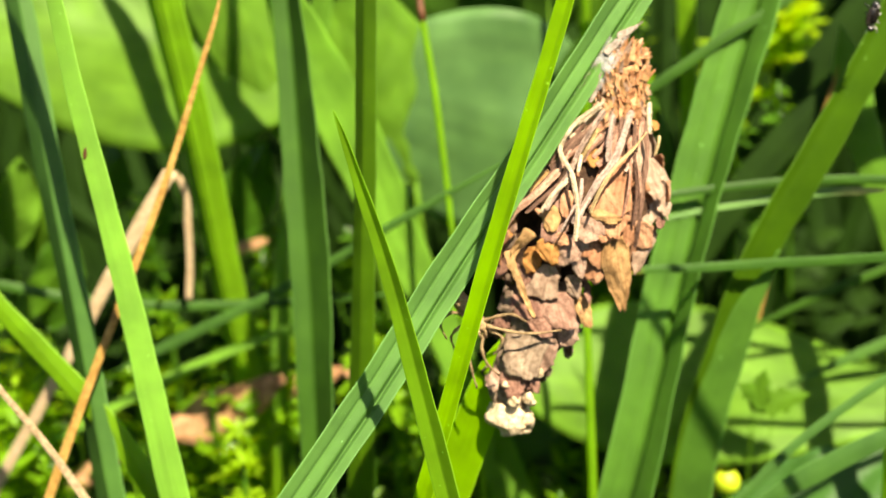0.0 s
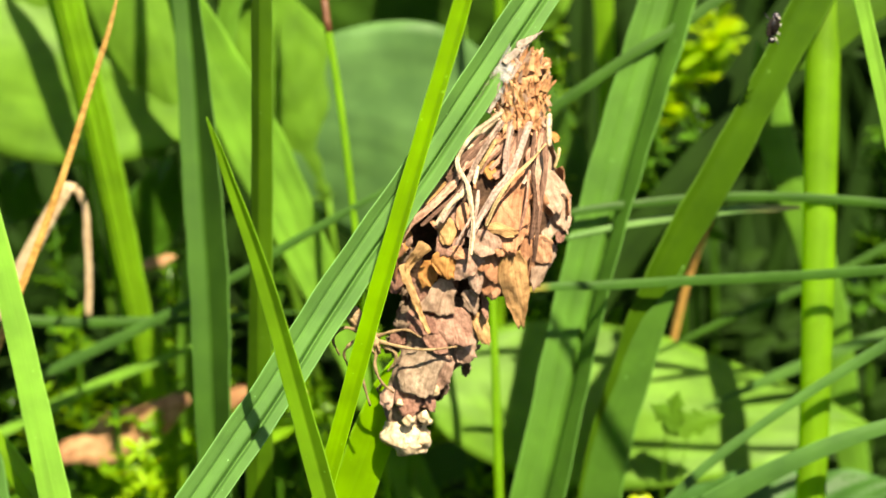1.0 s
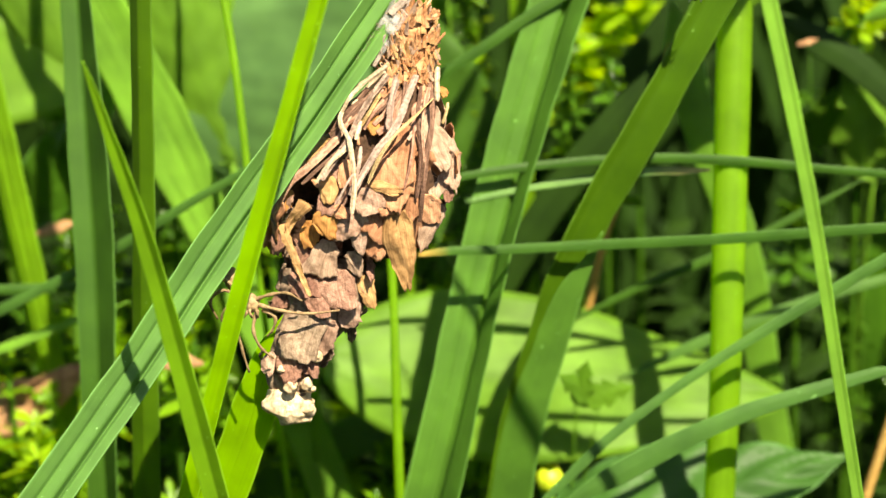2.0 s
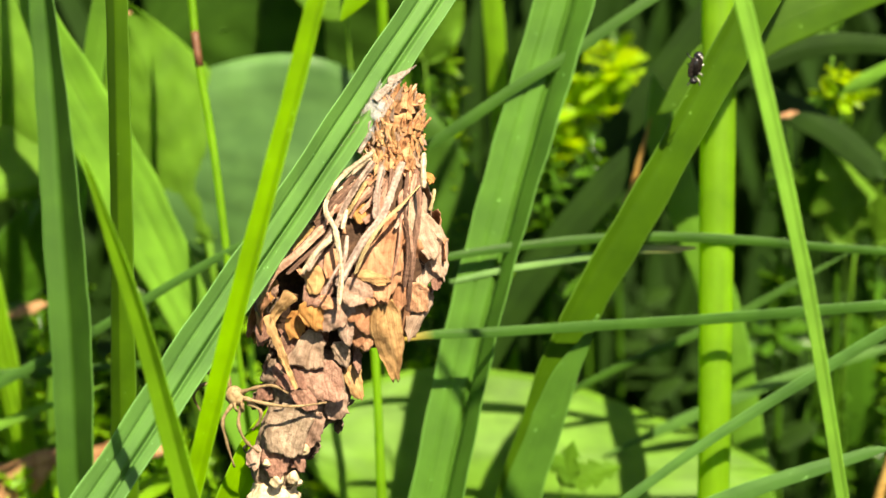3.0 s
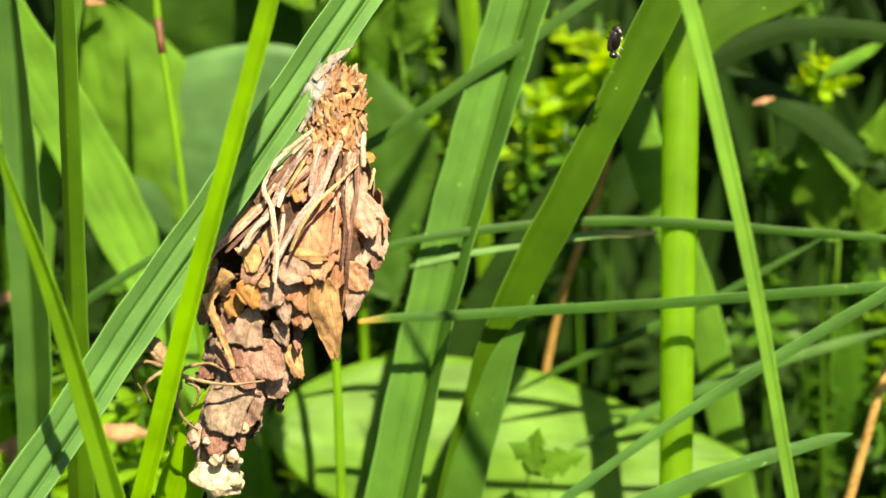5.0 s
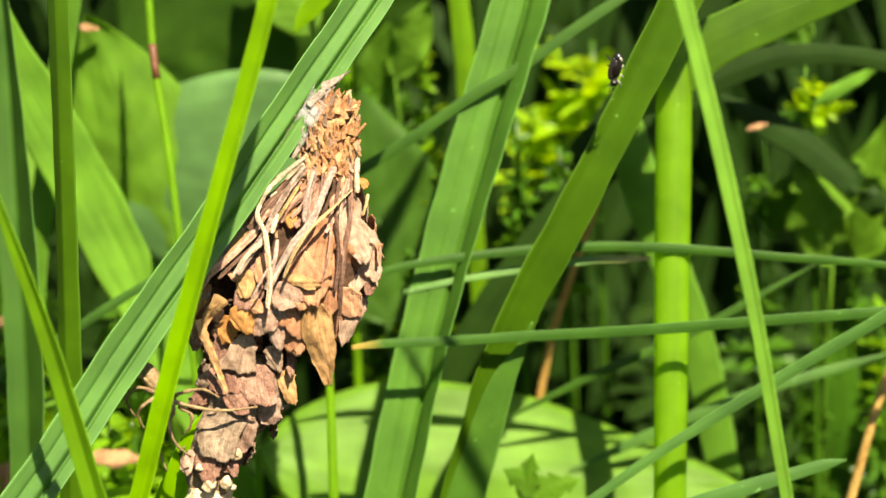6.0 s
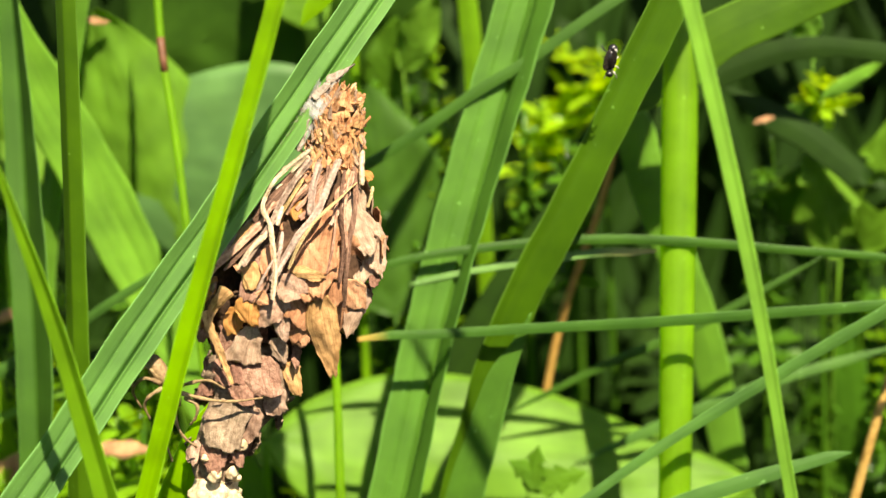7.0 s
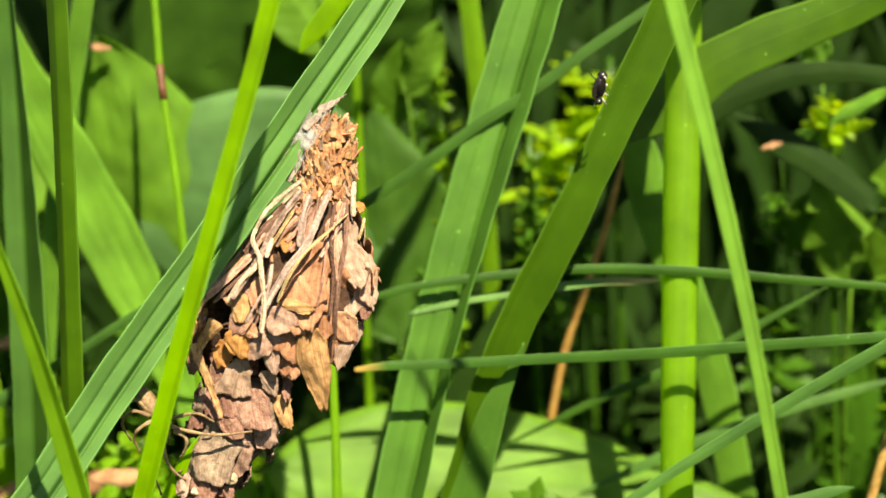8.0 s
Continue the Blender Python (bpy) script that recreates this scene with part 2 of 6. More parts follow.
def soil_material():
    m, n, l, p, out = material("soil")
    geo = n.new("ShaderNodeTexCoord").outputs["Object"]
    a, b = noise_at(n, l, geo, 60.0, 6.0), noise_at(n, l, geo, 700.0, 4.0)
    # near-black brown with a greenish tinge in places
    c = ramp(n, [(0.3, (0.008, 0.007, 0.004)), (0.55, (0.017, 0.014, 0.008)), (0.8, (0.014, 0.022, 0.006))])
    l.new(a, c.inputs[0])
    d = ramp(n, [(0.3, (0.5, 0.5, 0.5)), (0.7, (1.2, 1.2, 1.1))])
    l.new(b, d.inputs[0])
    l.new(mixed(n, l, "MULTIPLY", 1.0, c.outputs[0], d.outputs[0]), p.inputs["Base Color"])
    p.inputs["Roughness"].default_value, p.inputs["Specular IOR Level"].default_value = 1.0, 0.05
    bump = n.new("ShaderNodeBump")
    bump.inputs["Strength"].default_value, bump.inputs["Distance"].default_value = 0.8, 0.002
    l.new(b, bump.inputs["Height"])
    l.new(bump.outputs[0], p.inputs["Normal"])
    return m


def plain_material(name, colour, rough=0.4, spec=0.5):
    m, n, l, p, out = material(name)
    geo = n.new("ShaderNodeTexCoord").outputs["Object"]
    c = ramp(n, [(0.3, tuple(v * 0.7 for v in colour)), (0.7, tuple(min(1, v * 1.2) for v in colour))])
    l.new(noise_at(n, l, geo, 1500.0, 3.0), c.inputs[0])
    l.new(c.outputs[0], p.inputs["Base Color"])
    p.inputs["Roughness"].default_value, p.inputs["Specular IOR Level"].default_value = rough, spec
    return m


SOIL = soil_material()
CHITIN = plain_material("insect_black", (0.012, 0.010, 0.009), 0.25, 0.6)
WING = plain_material("insect_wing", (0.022, 0.018, 0.015), 0.2, 0.6)
SHIELD = plain_material("insect_pale_mark", (0.45, 0.42, 0.36), 0.5)
PETAL = plain_material("bud_yellow", (0.40, 0.53, 0.02), 0.5)
MARK = plain_material("brown_mark", (0.12, 0.045, 0.015), 0.6)
RIBBED = leaf_material("leaf_ribbed", (0.038, 0.115, 0.022), (0.12, 0.32, 0.02), 0.5, 0.3)
# grass green darkened to carry the shade of the background
FAR_SHADED = leaf_material("far_grass", (0.0150, 0.0450, 0.0045), (0.0413, 0.1087, 0.0030), 0.65, 0.3, broad=True)
# broad-leaf green lowered, so that shade comes from the colour
SHADELEAF = leaf_material("leaf_shade_tint", (0.045, 0.12, 0.014), (0.13, 0.34, 0.01), 0.55, 0.34, broad=True)
# weed green, darkened in the colour for partly shaded places
WEED = leaf_material("weed_leaf", (0.05, 0.14, 0.012), (0.16, 0.38, 0.012), 0.24, 0.36)
WEED_BRIGHT = leaf_material("weed_leaf_bright", (0.15, 0.33, 0.015), (0.42, 0.70, 0.015), 0.26, 0.44)
WEED_LIME = leaf_material("weed_leaf_lime", (0.25, 0.45, 0.02), (0.58, 0.82, 0.02), 0.26, 0.46)
# weed green taken far down: the undergrowth's shade is in the colour
SHADE_TINT = leaf_material("undergrowth_shade_tint", (0.0165, 0.0465, 0.0045), (0.0525, 0.1350, 0.0037), 0.6, 0.34)
LOWLEAF = leaf_material("leaf_low", (0.085, 0.205, 0.014), (0.27, 0.52, 0.016), 0.6, 0.4, broad=True)
VIEW = Vector((0.02, -0.966, 0.258))   # blades turn their faces roughly this way


# ---- shapes ----
def spline(pts, steps):
    """A smooth curve through the rows of pts, its pace set by their distances; steps samples on each span."""
    p = np.array(pts, float)
    d = np.maximum(np.linalg.norm(np.diff(p[:, :3], axis=0), axis=1), 1e-7)
    v = np.diff(p, axis=0) / d[:, None]
    m = np.vstack([v[:1], (v[:-1] * d[1:, None] + v[1:] * d[:-1, None]) / (d[1:] + d[:-1])[:, None], v[-1:]])
    out = []
    for i in range(len(p) - 1):
        for s in range(steps):
            t = s / steps
            a, b = t * t * (3 - 2 * t), t * (1 - t)
            out.append(p[i] * (1 - a) + p[i + 1] * a + d[i] * b * ((1 - t) * m[i] - t * m[i + 1]))
    out.append(p[-1])
    return np.array(out)


def mesh_object(name, verts, faces, mat, uvs=None, parent=None, label="", smooth=True, closed=True):
    me = bpy.data.meshes.new(name)
    me.from_pydata([tuple(v) for v in verts], [], faces)
    me.materials.append(mat)
    if uvs is not None:
        lay = me.uv_layers.new(name="UVMap")
        idx = np.empty(len(me.loops), dtype=np.int32)
        me.loops.foreach_get("vertex_index", idx)
        lay.data.foreach_set("uv", np.asarray(uvs, dtype=np.float32)[idx].ravel())
    if smooth:
        me.polygons.foreach_set("use_smooth", [True] * len(me.polygons))
    me.validate()
    if closed and len(me.polygons):   # outward faces
        c, nn, ar = (np.empty(len(me.polygons) * k, np.float32) for k in (3, 3, 1))
        me.polygons.foreach_get("center", c), me.polygons.foreach_get("normal", nn), me.polygons.foreach_get("area", ar)
        c = c.reshape(-1, 3)
        if (((c - c.mean(0)) * nn.reshape(-1, 3)).sum(1) * ar).sum() < 0:
            me.flip_normals()
    ob = new(name, me)
    if parent is not None:
        ob.parent = parent
    if label:
        tagged(ob, label)
    return ob


def closed_strip(front, back, rows, cols):
    """Faces of a thin plate: front and back grids joined round the rim."""
    n = rows * cols
    f = []
    for i in range(rows - 1):
        for j in range(cols - 1):
            a = i * cols + j
            f.append((a, a + 1, a + cols + 1, a + cols))
            f.append((n + a, n + a + cols, n + a + cols + 1, n + a + 1))
    for i in range(rows - 1):
        for j in (0, cols - 1):
            a = i * cols + j
            f.append((a, a + cols, n + a + cols, n + a) if j == 0 else (a, n + a, n + a + cols, a + cols))
    for j in range(cols - 1):
        for i in (0, rows - 1):
            a = i * cols + j
            f.append((a, n + a, n + a + 1, a + 1) if i == 0 else (a, a + 1, n + a + 1, n + a))
    return f


def tube_data(path, radii, sides=7, flat=1.0, face=None):
    """Verts, faces and UVs of a tapered tube along path."""
    path, verts, uvs, faces = np.array(path, float), [], [], []
    run = np.r_[0, np.cumsum(np.linalg.norm(np.diff(path, axis=0), axis=1))]
    tang = np.gradient(path, axis=0)
    face = np.array(face if face is not None else VIEW)
    for i, (c, t) in enumerate(zip(path, tang)):
        t = t / (np.linalg.norm(t) + 1e-12)
        s = np.cross(t, face)
        s /= np.linalg.norm(s) + 1e-9
        u = np.cross(s, t)
        for k in range(sides):
            a = 2 * math.pi * k / sides
            verts.append(c + radii[i] * (math.cos(a) * s + flat * math.sin(a) * u))
            uvs.append((k / sides, run[i]))
    for i in range(len(path) - 1):
        for k in range(sides):
            a, b = i * sides + k, i * sides + (k + 1) % sides
            faces.append((a, b, b + sides, a + sides))
    faces.append(tuple(range(sides))[::-1])
    faces.append(tuple(range((len(path) - 1) * sides, len(path) * sides)))
    return verts, faces, uvs


def blade(rows, mat, label, fold=15, ribs=(), stem=False, flat=1.0, node=0.0, group="grass blades", keel=0.0, other=None):
    """A grass blade or stem through rows of (x, y, z, width in mm), tip first; its origin is at its foot. fold and other: the slopes
    of the halves beside the keel; ribs: grooves as (place across, depth, breadth)."""
    s = spline(rows, 7)
    path, wid = s[:, :3], np.maximum(s[:, 3], 0.04) / 1000
    foot = path[-1].copy()
    path = path - foot
    if stem:
        v, f, uv = tube_data(path, wid / 2, 12, flat)
        top = new("grass_stalk")
        top.location = foot
        mesh_object("stem", v, f, mat, uv, top)
        if node:   # a swollen brown joint at this share of the run
            i = int(len(path) * node)
            v, f, uv = tube_data(path[i - 1:i + 3], wid[i - 1:i + 3] / 2 * np.array((1.01, 1.07, 1.06, 1.01)), 12)
            mesh_object("joint", v, f, MARK, uv, top, "reddish brown joint")
        if wid.max() > 0.003:   # the leaf sheath overlaps along one side
            run = np.linspace(0, 1, len(path))
            edge = path + np.outer(wid, np.array((0.36, -0.24 * flat, 0))) + np.outer(0.0002 * np.sin(run * 9), np.array((1, 0, 0)))
            v, f, uv = tube_data(edge, wid * 0.05, 7, 0.5)
            mesh_object("sheath_edge", v, f, mat, uv, top, "overlapping edge of the leaf sheath")
        return tagged(top, label, "grass stalk", group)
    run = np.r_[0, np.cumsum(np.linalg.norm(np.diff(path, axis=0), axis=1))]
    tang = np.gradient(path, axis=0)
    across = np.linspace(-1, 1, 45 if ribs else 17)
    slope = np.where(across < keel, math.tan(radians(fold)), math.tan(radians(fold if other is None else other)))
    lift = -np.abs(across - keel) * slope * 0.5
    for place, deep, wide in ribs or ((keel, 0.02, 0.2),):
        lift = lift - deep * np.exp(-((across - place) / wide) ** 2)
    rng = np.random.RandomState(int(abs(foot[0]) * 1e5) % 9999)
    ph = rng.rand(3) * 6
    front, back, uvs, crest = [], [], [], []
    low = np.interp(keel, across, lift)
    for i, (c, t) in enumerate(zip(path, tang)):
        t = t / (np.linalg.norm(t) + 1e-12)
        side = np.cross(t, np.array(VIEW))
        side /= np.linalg.norm(side) + 1e-9
        if side[0] < 0 and abs(side[0]) > abs(side[2]) or (abs(side[2]) >= abs(side[0]) and side[2] > 0):
            side = -side
        nor = np.cross(t, side)
        if nor @ np.array(VIEW) < 0:
            nor = -nor
        tw = 0.16 * math.sin(run[i] * 60 + ph[0])
        side, nor = side * math.cos(tw) + nor * math.sin(tw), nor * math.cos(tw) - side * math.sin(tw)
        w = wid[i] * 0.5 * (1 + 0.025 * math.sin(run[i] * 700 + ph[1]))
        crest.append(c + side * keel * w + nor * (low * w - 0.00002))
        for k, a in enumerate(across):
            q = c + side * a * w + nor * lift[k] * w
            front.append(q + nor * 0.00008)
            back.append(q - nor * 0.00008)
            uvs.append(((a + 1) / 2, run[i]))
    top = new("grass_plant")
    top.location = foot
    leaf = mesh_object("leaf_blade", front + back, closed_strip(front, back, len(path), len(across)), mat, uvs + uvs, top)
    if wid.max() > 0.0012:
        v, f, uv = tube_data(crest, np.minimum(wid * 0.04, 0.00012), 6)
        mesh_object("midrib", v, f, mat, uv, leaf, "slightly paler midrib")
    return tagged(top, label, "grass", group)


# ---- ground ----
def ground():
    r = [0, 0.05, 0.1, 0.15, 0.2, 0.26, 0.33, 0.42, 0.55, 0.75, 1.1, 2, 5, 20, 100, 600]
    verts, faces, seg = [(0, 0.1, 0)], [], 72
    for d in r[1:]:
        for k in range(seg):
            a = 2 * math.pi * k / seg
            x, y = d * math.cos(a), 0.1 + d * math.sin(a)
            verts.append((x, y, 0.004 * (noise.noise((x * 14, y * 14, 0)) + 0.5 * noise.noise((x * 50, y * 50, 3)))))
    for k in range(seg):
        faces.append((0, 1 + k, 1 + (k + 1) % seg))
    for i in range(len(r) - 2):
        for k in range(seg):
            a, b = 1 + i * seg + k, 1 + i * seg + (k + 1) % seg
            faces.append((a, a + seg, b + seg, b))
    tagged(mesh_object("ground", verts, faces, SOIL), "very dark soil under the plants", "ground", kind="structure")


ground()
BLADES = {}
BLADES["main"] = blade([(0.0330, 0.0257, 0.1638, 0.12), (0.0250, 0.0210, 0.1533, 2.65), (0.0131, 0.0139, 0.1375, 4.28), (0.0085, 0.0111, 0.1314, 4.49), (-0.0010, 0.0059, 0.1198, 4.66), (-0.0107, 0.0006, 0.1079, 4.60), (-0.0201, -0.0045, 0.0967, 4.65), (-0.0288, -0.0094, 0.0857, 4.47), (-0.0340, -0.0122, 0.0795, 4.55), (-0.0627, -0.0194, 0.0398, 4.55), (-0.0735, -0.0194, -0.0030, 4.09)], MAINGRASS, "long green sedge blade carrying the leaf-litter case", fold=-57, other=4, keel=-0.42, ribs=((0.34, 0.42, 0.11), (-0.42, 0.12, 0.05)))
BLADES["slim"] = blade([(0.0056, -0.0120, 0.1589, 0.12), (0.0031, -0.0120, 0.1513, 1.02), (-0.0006, -0.0120, 0.1399, 1.65), (-0.0025, -0.0120, 0.1344, 1.77), (-0.0061, -0.0120, 0.1241, 1.86), (-0.0100, -0.0120, 0.1134, 1.94), (-0.0140, -0.0120, 0.1024, 2.09), (-0.0197, -0.0120, 0.0861, 2.03), (-0.0334, -0.0120, 0.0430, 2.03), (-0.0385, -0.0120, -0.0030, 1.83)], LIME, "thin bright green grass blade", fold=-10, other=-55, keel=0.3)
BLADES["tip"] = blade([(-0.0258, -0.0178, 0.1198, 0.10), (-0.0252, -0.0178, 0.1173, 0.72), (-0.0243, -0.0178, 0.1127, 1.24), (-0.0228, -0.0178, 0.1050, 1.74), (-0.0206, -0.0178, 0.0887, 2.27), (-0.0199, -0.0178, 0.0829, 2.41), (-0.0154, -0.0178, 0.0414, 2.41), (-0.0137, -0.0178, -0.0030, 2.17)], BRIGHT, "light green grass blade with a pointed tip", fold=10, other=-62, keel=0.15)
BLADES["upright_a"] = blade([(-0.0407, 0.0443, 0.1610, 0.16), (-0.0405, 0.0424, 0.1548, 2.44), (-0.0403, 0.0397, 0.1456, 3.94), (-0.0400, 0.0357, 0.1323, 4.11), (-0.0396, 0.0313, 0.1177, 4.64), (-0.0396, 0.0270, 0.1032, 4.98), (-0.0395, 0.0226, 0.0888, 4.97), (-0.0398, 0.0183, 0.0743, 4.77), (-0.0406, 0.0138, 0.0372, 4.77), (-0.0408, 0.0138, -0.0030, 4.30)], DEEP, "upright green grass blade folded along its middle", fold=-10, other=-74, keel=-0.05)
BLADES["upright_b"] = blade([(-0.0257, 0.0120, 0.1515, 0.08), (-0.0262, 0.0120, 0.1455, 2.37), (-0.0272, 0.0120, 0.1338, 2.54), (-0.0285, 0.0120, 0.1204, 2.71), (-0.0299, 0.0120, 0.1064, 2.89), (-0.0320, 0.0120, 0.0864, 3.11), (-0.0330, 0.0120, 0.0766, 3.28), (-0.0363, 0.0120, 0.0383, 3.28), (-0.0375, 0.0120, -0.0030, 2.96)], OLIVE, "upright dark green grass blade", fold=60, other=20, keel=-0.1)
BLADES["pale"] = blade([(-0.0683, 0.0137, 0.1533, 0.12), (-0.0672, 0.0124, 0.1471, 1.14), (-0.0655, 0.0106, 0.1379, 1.84), (-0.0640, 0.0089, 0.1294, 1.98), (-0.0627, 0.0069, 0.1196, 2.26), (-0.0610, 0.0049, 0.1097, 2.54), (-0.0582, 0.0015, 0.0923, 2.96), (-0.0552, -0.0029, 0.0704, 3.54), (-0.0507, -0.0057, 0.0352, 3.54), (-0.0491, -0.0057, -0.0030, 3.19)], FRESH, "pale green grass blade with a small brown mark", fold=8)
BLADES["wide_left"] = blade([(-0.0617, 0.0440, 0.1518, 0.12), (-0.0610, 0.0440, 0.1454, 3.46), (-0.0601, 0.0440, 0.1359, 5.59), (-0.0589, 0.0440, 0.1242, 5.68), (-0.0567, 0.0440, 0.1038, 5.83), (-0.0548, 0.0440, 0.0823, 5.16), (-0.0528, 0.0440, 0.0623, 4.10), (-0.0518, 0.0440, 0.0520, 3.80), (-0.0496, 0.0440, 0.0260, 3.80), (-0.0488, 0.0440, -0.0030, 3.42)], BRIGHT, "wide bright green grass blade", fold=73, other=14, keel=-0.25, ribs=((-0.22, 0.22, 0.08), (0.28, 0.10, 0.06), (0.62, 0.06, 0.05)))
BLADES["wide_dark"] = blade([(-0.0764, 0.0315, 0.1515, 0.12), (-0.0756, 0.0296, 0.1454, 2.23), (-0.0743, 0.0269, 0.1363, 3.59), (-0.0731, 0.0244, 0.1280, 3.73), (-0.0710, 0.0181, 0.1072, 4.31), (-0.0687, 0.0127, 0.0891, 4.45), (-0.0660, 0.0060, 0.0667, 4.45), (-0.0624, 0.0020, 0.0334, 4.45), (-0.0610, 0.0020, -0.0030, 4.00)], GRASS, "wide dark green grass blade", fold=66, other=30, keel=0.1)
BLADES["dim_left"] = blade([(-0.0296, 0.0450, 0.1453, 0.12), (-0.0314, 0.0450, 0.1392, 1.75), (-0.0342, 0.0450, 0.1300, 2.82), (-0.0372, 0.0450, 0.1200, 3.01), (-0.0434, 0.0450, 0.0958, 3.11), (-0.0478, 0.0450, 0.0725, 3.21), (-0.0515, 0.0450, 0.0486, 3.14), (-0.0548, 0.0450, 0.0243, 3.14), (-0.0561, 0.0450, -0.0030, 2.82)], PALEGREEN, "narrow shaded grass blade", fold=20)
BLADES["straw_a"] = blade([(-0.0466, 0.0222, 0.1273, 0.21), (-0.0469, 0.0219, 0.1263, 0.35), (-0.0507, 0.0189, 0.1164, 0.64), (-0.0547, 0.0160, 0.1065, 0.85), (-0.0619, 0.0114, 0.0913, 0.99), (-0.0674, 0.0080, 0.0801, 1.14), (-0.0726, 0.0046, 0.0688, 1.21), (-0.0867, 0.0005, 0.0344, 1.21), (-0.0921, 0.0005, -0.0030, 1.09)], STRAW, "thin dry orange straw", fold=25)
BLADES["straw_b"] = blade([(-0.0583, 0.0320, 0.1023, 1.85), (-0.0619, 0.0320, 0.0974, 2.02), (-0.0650, 0.0320, 0.0928, 2.03), (-0.0690, 0.0320, 0.0873, 1.89), (-0.0726, 0.0320, 0.0817, 1.75), (-0.0783, 0.0320, 0.0735, 1.61), (-0.1013, 0.0320, 0.0368, 1.61), (-0.1100, 0.0320, -0.0030, 1.45)], HUSK, "bent dry straw-coloured grass stem", fold=20)
BLADES["straw_c"] = blade([(-0.0586, 0.0320, 0.1021, 1.39), (-0.0574, 0.0320, 0.1017, 1.08), (-0.0566, 0.0320, 0.0998, 0.93), (-0.0567, 0.0320, 0.0946, 1.01), (-0.0571, 0.0320, 0.0897, 0.94), (-0.0580, 0.0320, 0.0836, 0.95)], HUSK, "dry straw end hanging from a bend", fold=20)
BLADES["straw_d"] = blade([(-0.0802, -0.0020, 0.0967, 0.08), (-0.0775, -0.0020, 0.0914, 0.60), (-0.0744, -0.0020, 0.0855, 0.74), (-0.0701, -0.0020, 0.0782, 0.88), (-0.0664, -0.0020, 0.0707, 1.03), (-0.0507, -0.0020, 0.0353, 1.03), (-0.0448, -0.0020, -0.0030, 0.93)], HUSK, "thin pale dry straw", fold=15)
BLADES["low_left"] = blade([(-0.0854, 0.0163, 0.1009, 0.08), (-0.0820, 0.0149, 0.0962, 2.01), (-0.0780, 0.0132, 0.0907, 2.59), (-0.0740, 0.0118, 0.0860, 2.87), (-0.0700, 0.0104, 0.0814, 3.02), (-0.0630, 0.0077, 0.0722, 3.16), (-0.0595, 0.0059, 0.0665, 3.15), (-0.0409, 0.0020, 0.0332, 3.15), (-0.0339, 0.0020, -0.0030, 2.84)], BRIGHT, "bright green grass blade bending over", fold=18)
BLADES["level_a"] = blade([(-0.1014, 0.0360, 0.0898, 0.06), (-0.0926, 0.0360, 0.0881, 1.37), (-0.0854, 0.0360, 0.0867, 1.45), (-0.0753, 0.0360, 0.0840, 1.45), (-0.0649, 0.0360, 0.0822, 1.45), (-0.0536, 0.0360, 0.0814, 1.37), (-0.0439, 0.0360, 0.0812, 1.21), (-0.0366, 0.0360, 0.0812, 1.04), (-0.0276, 0.0360, 0.0813, 0.06)], DEEP, "thin dark horizontal grass blade", fold=25)
BLADES["slant_a"] = blade([(-0.0713, 0.0363, 0.0723, 0.06), (-0.0631, 0.0352, 0.0760, 1.46), (-0.0534, 0.0339, 0.0803, 1.36), (-0.0448, 0.0327, 0.0843, 1.26), (-0.0363, 0.0314, 0.0888, 1.17), (-0.0280, 0.0300, 0.0935, 1.15), (-0.0180, 0.0284, 0.0987, 0.75), (-0.0101, 0.0271, 0.1029, 0.06)], GRASS, "thin slanting grass blade", fold=18)
BLADES["slant_b"] = blade([(-0.0886, 0.0400, 0.0580, 0.06), (-0.0804, 0.0400, 0.0618, 1.35), (-0.0740, 0.0400, 0.0649, 1.51), (-0.0641, 0.0400, 0.0695, 1.42), (-0.0553, 0.0400, 0.0727, 1.33), (-0.0484, 0.0400, 0.0749, 0.99), (-0.0398, 0.0400, 0.0775, 0.06)], FRESH, "pale slanting grass blade", fold=10)
BLADES["stem_joint"] = blade([(-0.0233, 0.0424, 0.1413, 0.08), (-0.0231, 0.0407, 0.1356, 0.91), (-0.0228, 0.0392, 0.1308, 0.98), (-0.0226, 0.0368, 0.1227, 0.98), (-0.0215, 0.0335, 0.1118, 0.98), (-0.0207, 0.0299, 0.0996, 0.98), (-0.0204, 0.0279, 0.0928, 0.84), (-0.0182, 0.0223, 0.0464, 0.84), (-0.0174, 0.0223, -0.0030, 0.75)], BRIGHT, "thin green grass stem with a brown joint", stem=True, node=0.37)
BLADES["sedge_back"] = blade([(0.0356, 0.0471, 0.1570, 0.10), (0.0329, 0.0450, 0.1498, 4.02), (0.0288, 0.0417, 0.1390, 6.48), (0.0244, 0.0383, 0.1277, 6.65), (0.0189, 0.0339, 0.1131, 6.87), (0.0135, 0.0296, 0.0985, 6.85), (0.0085, 0.0252, 0.0841, 6.82), (0.0040, 0.0209, 0.0696, 6.56), (-0.0057, 0.0167, 0.0348, 6.56), (-0.0093, 0.0167, -0.0030, 5.91)], MIDGRASS, "broad green sedge blade with a dark groove", fold=-10, other=-74, keel=0.34, ribs=((0.36, 0.30, 0.07), (-0.35, 0.04, 0.06)))
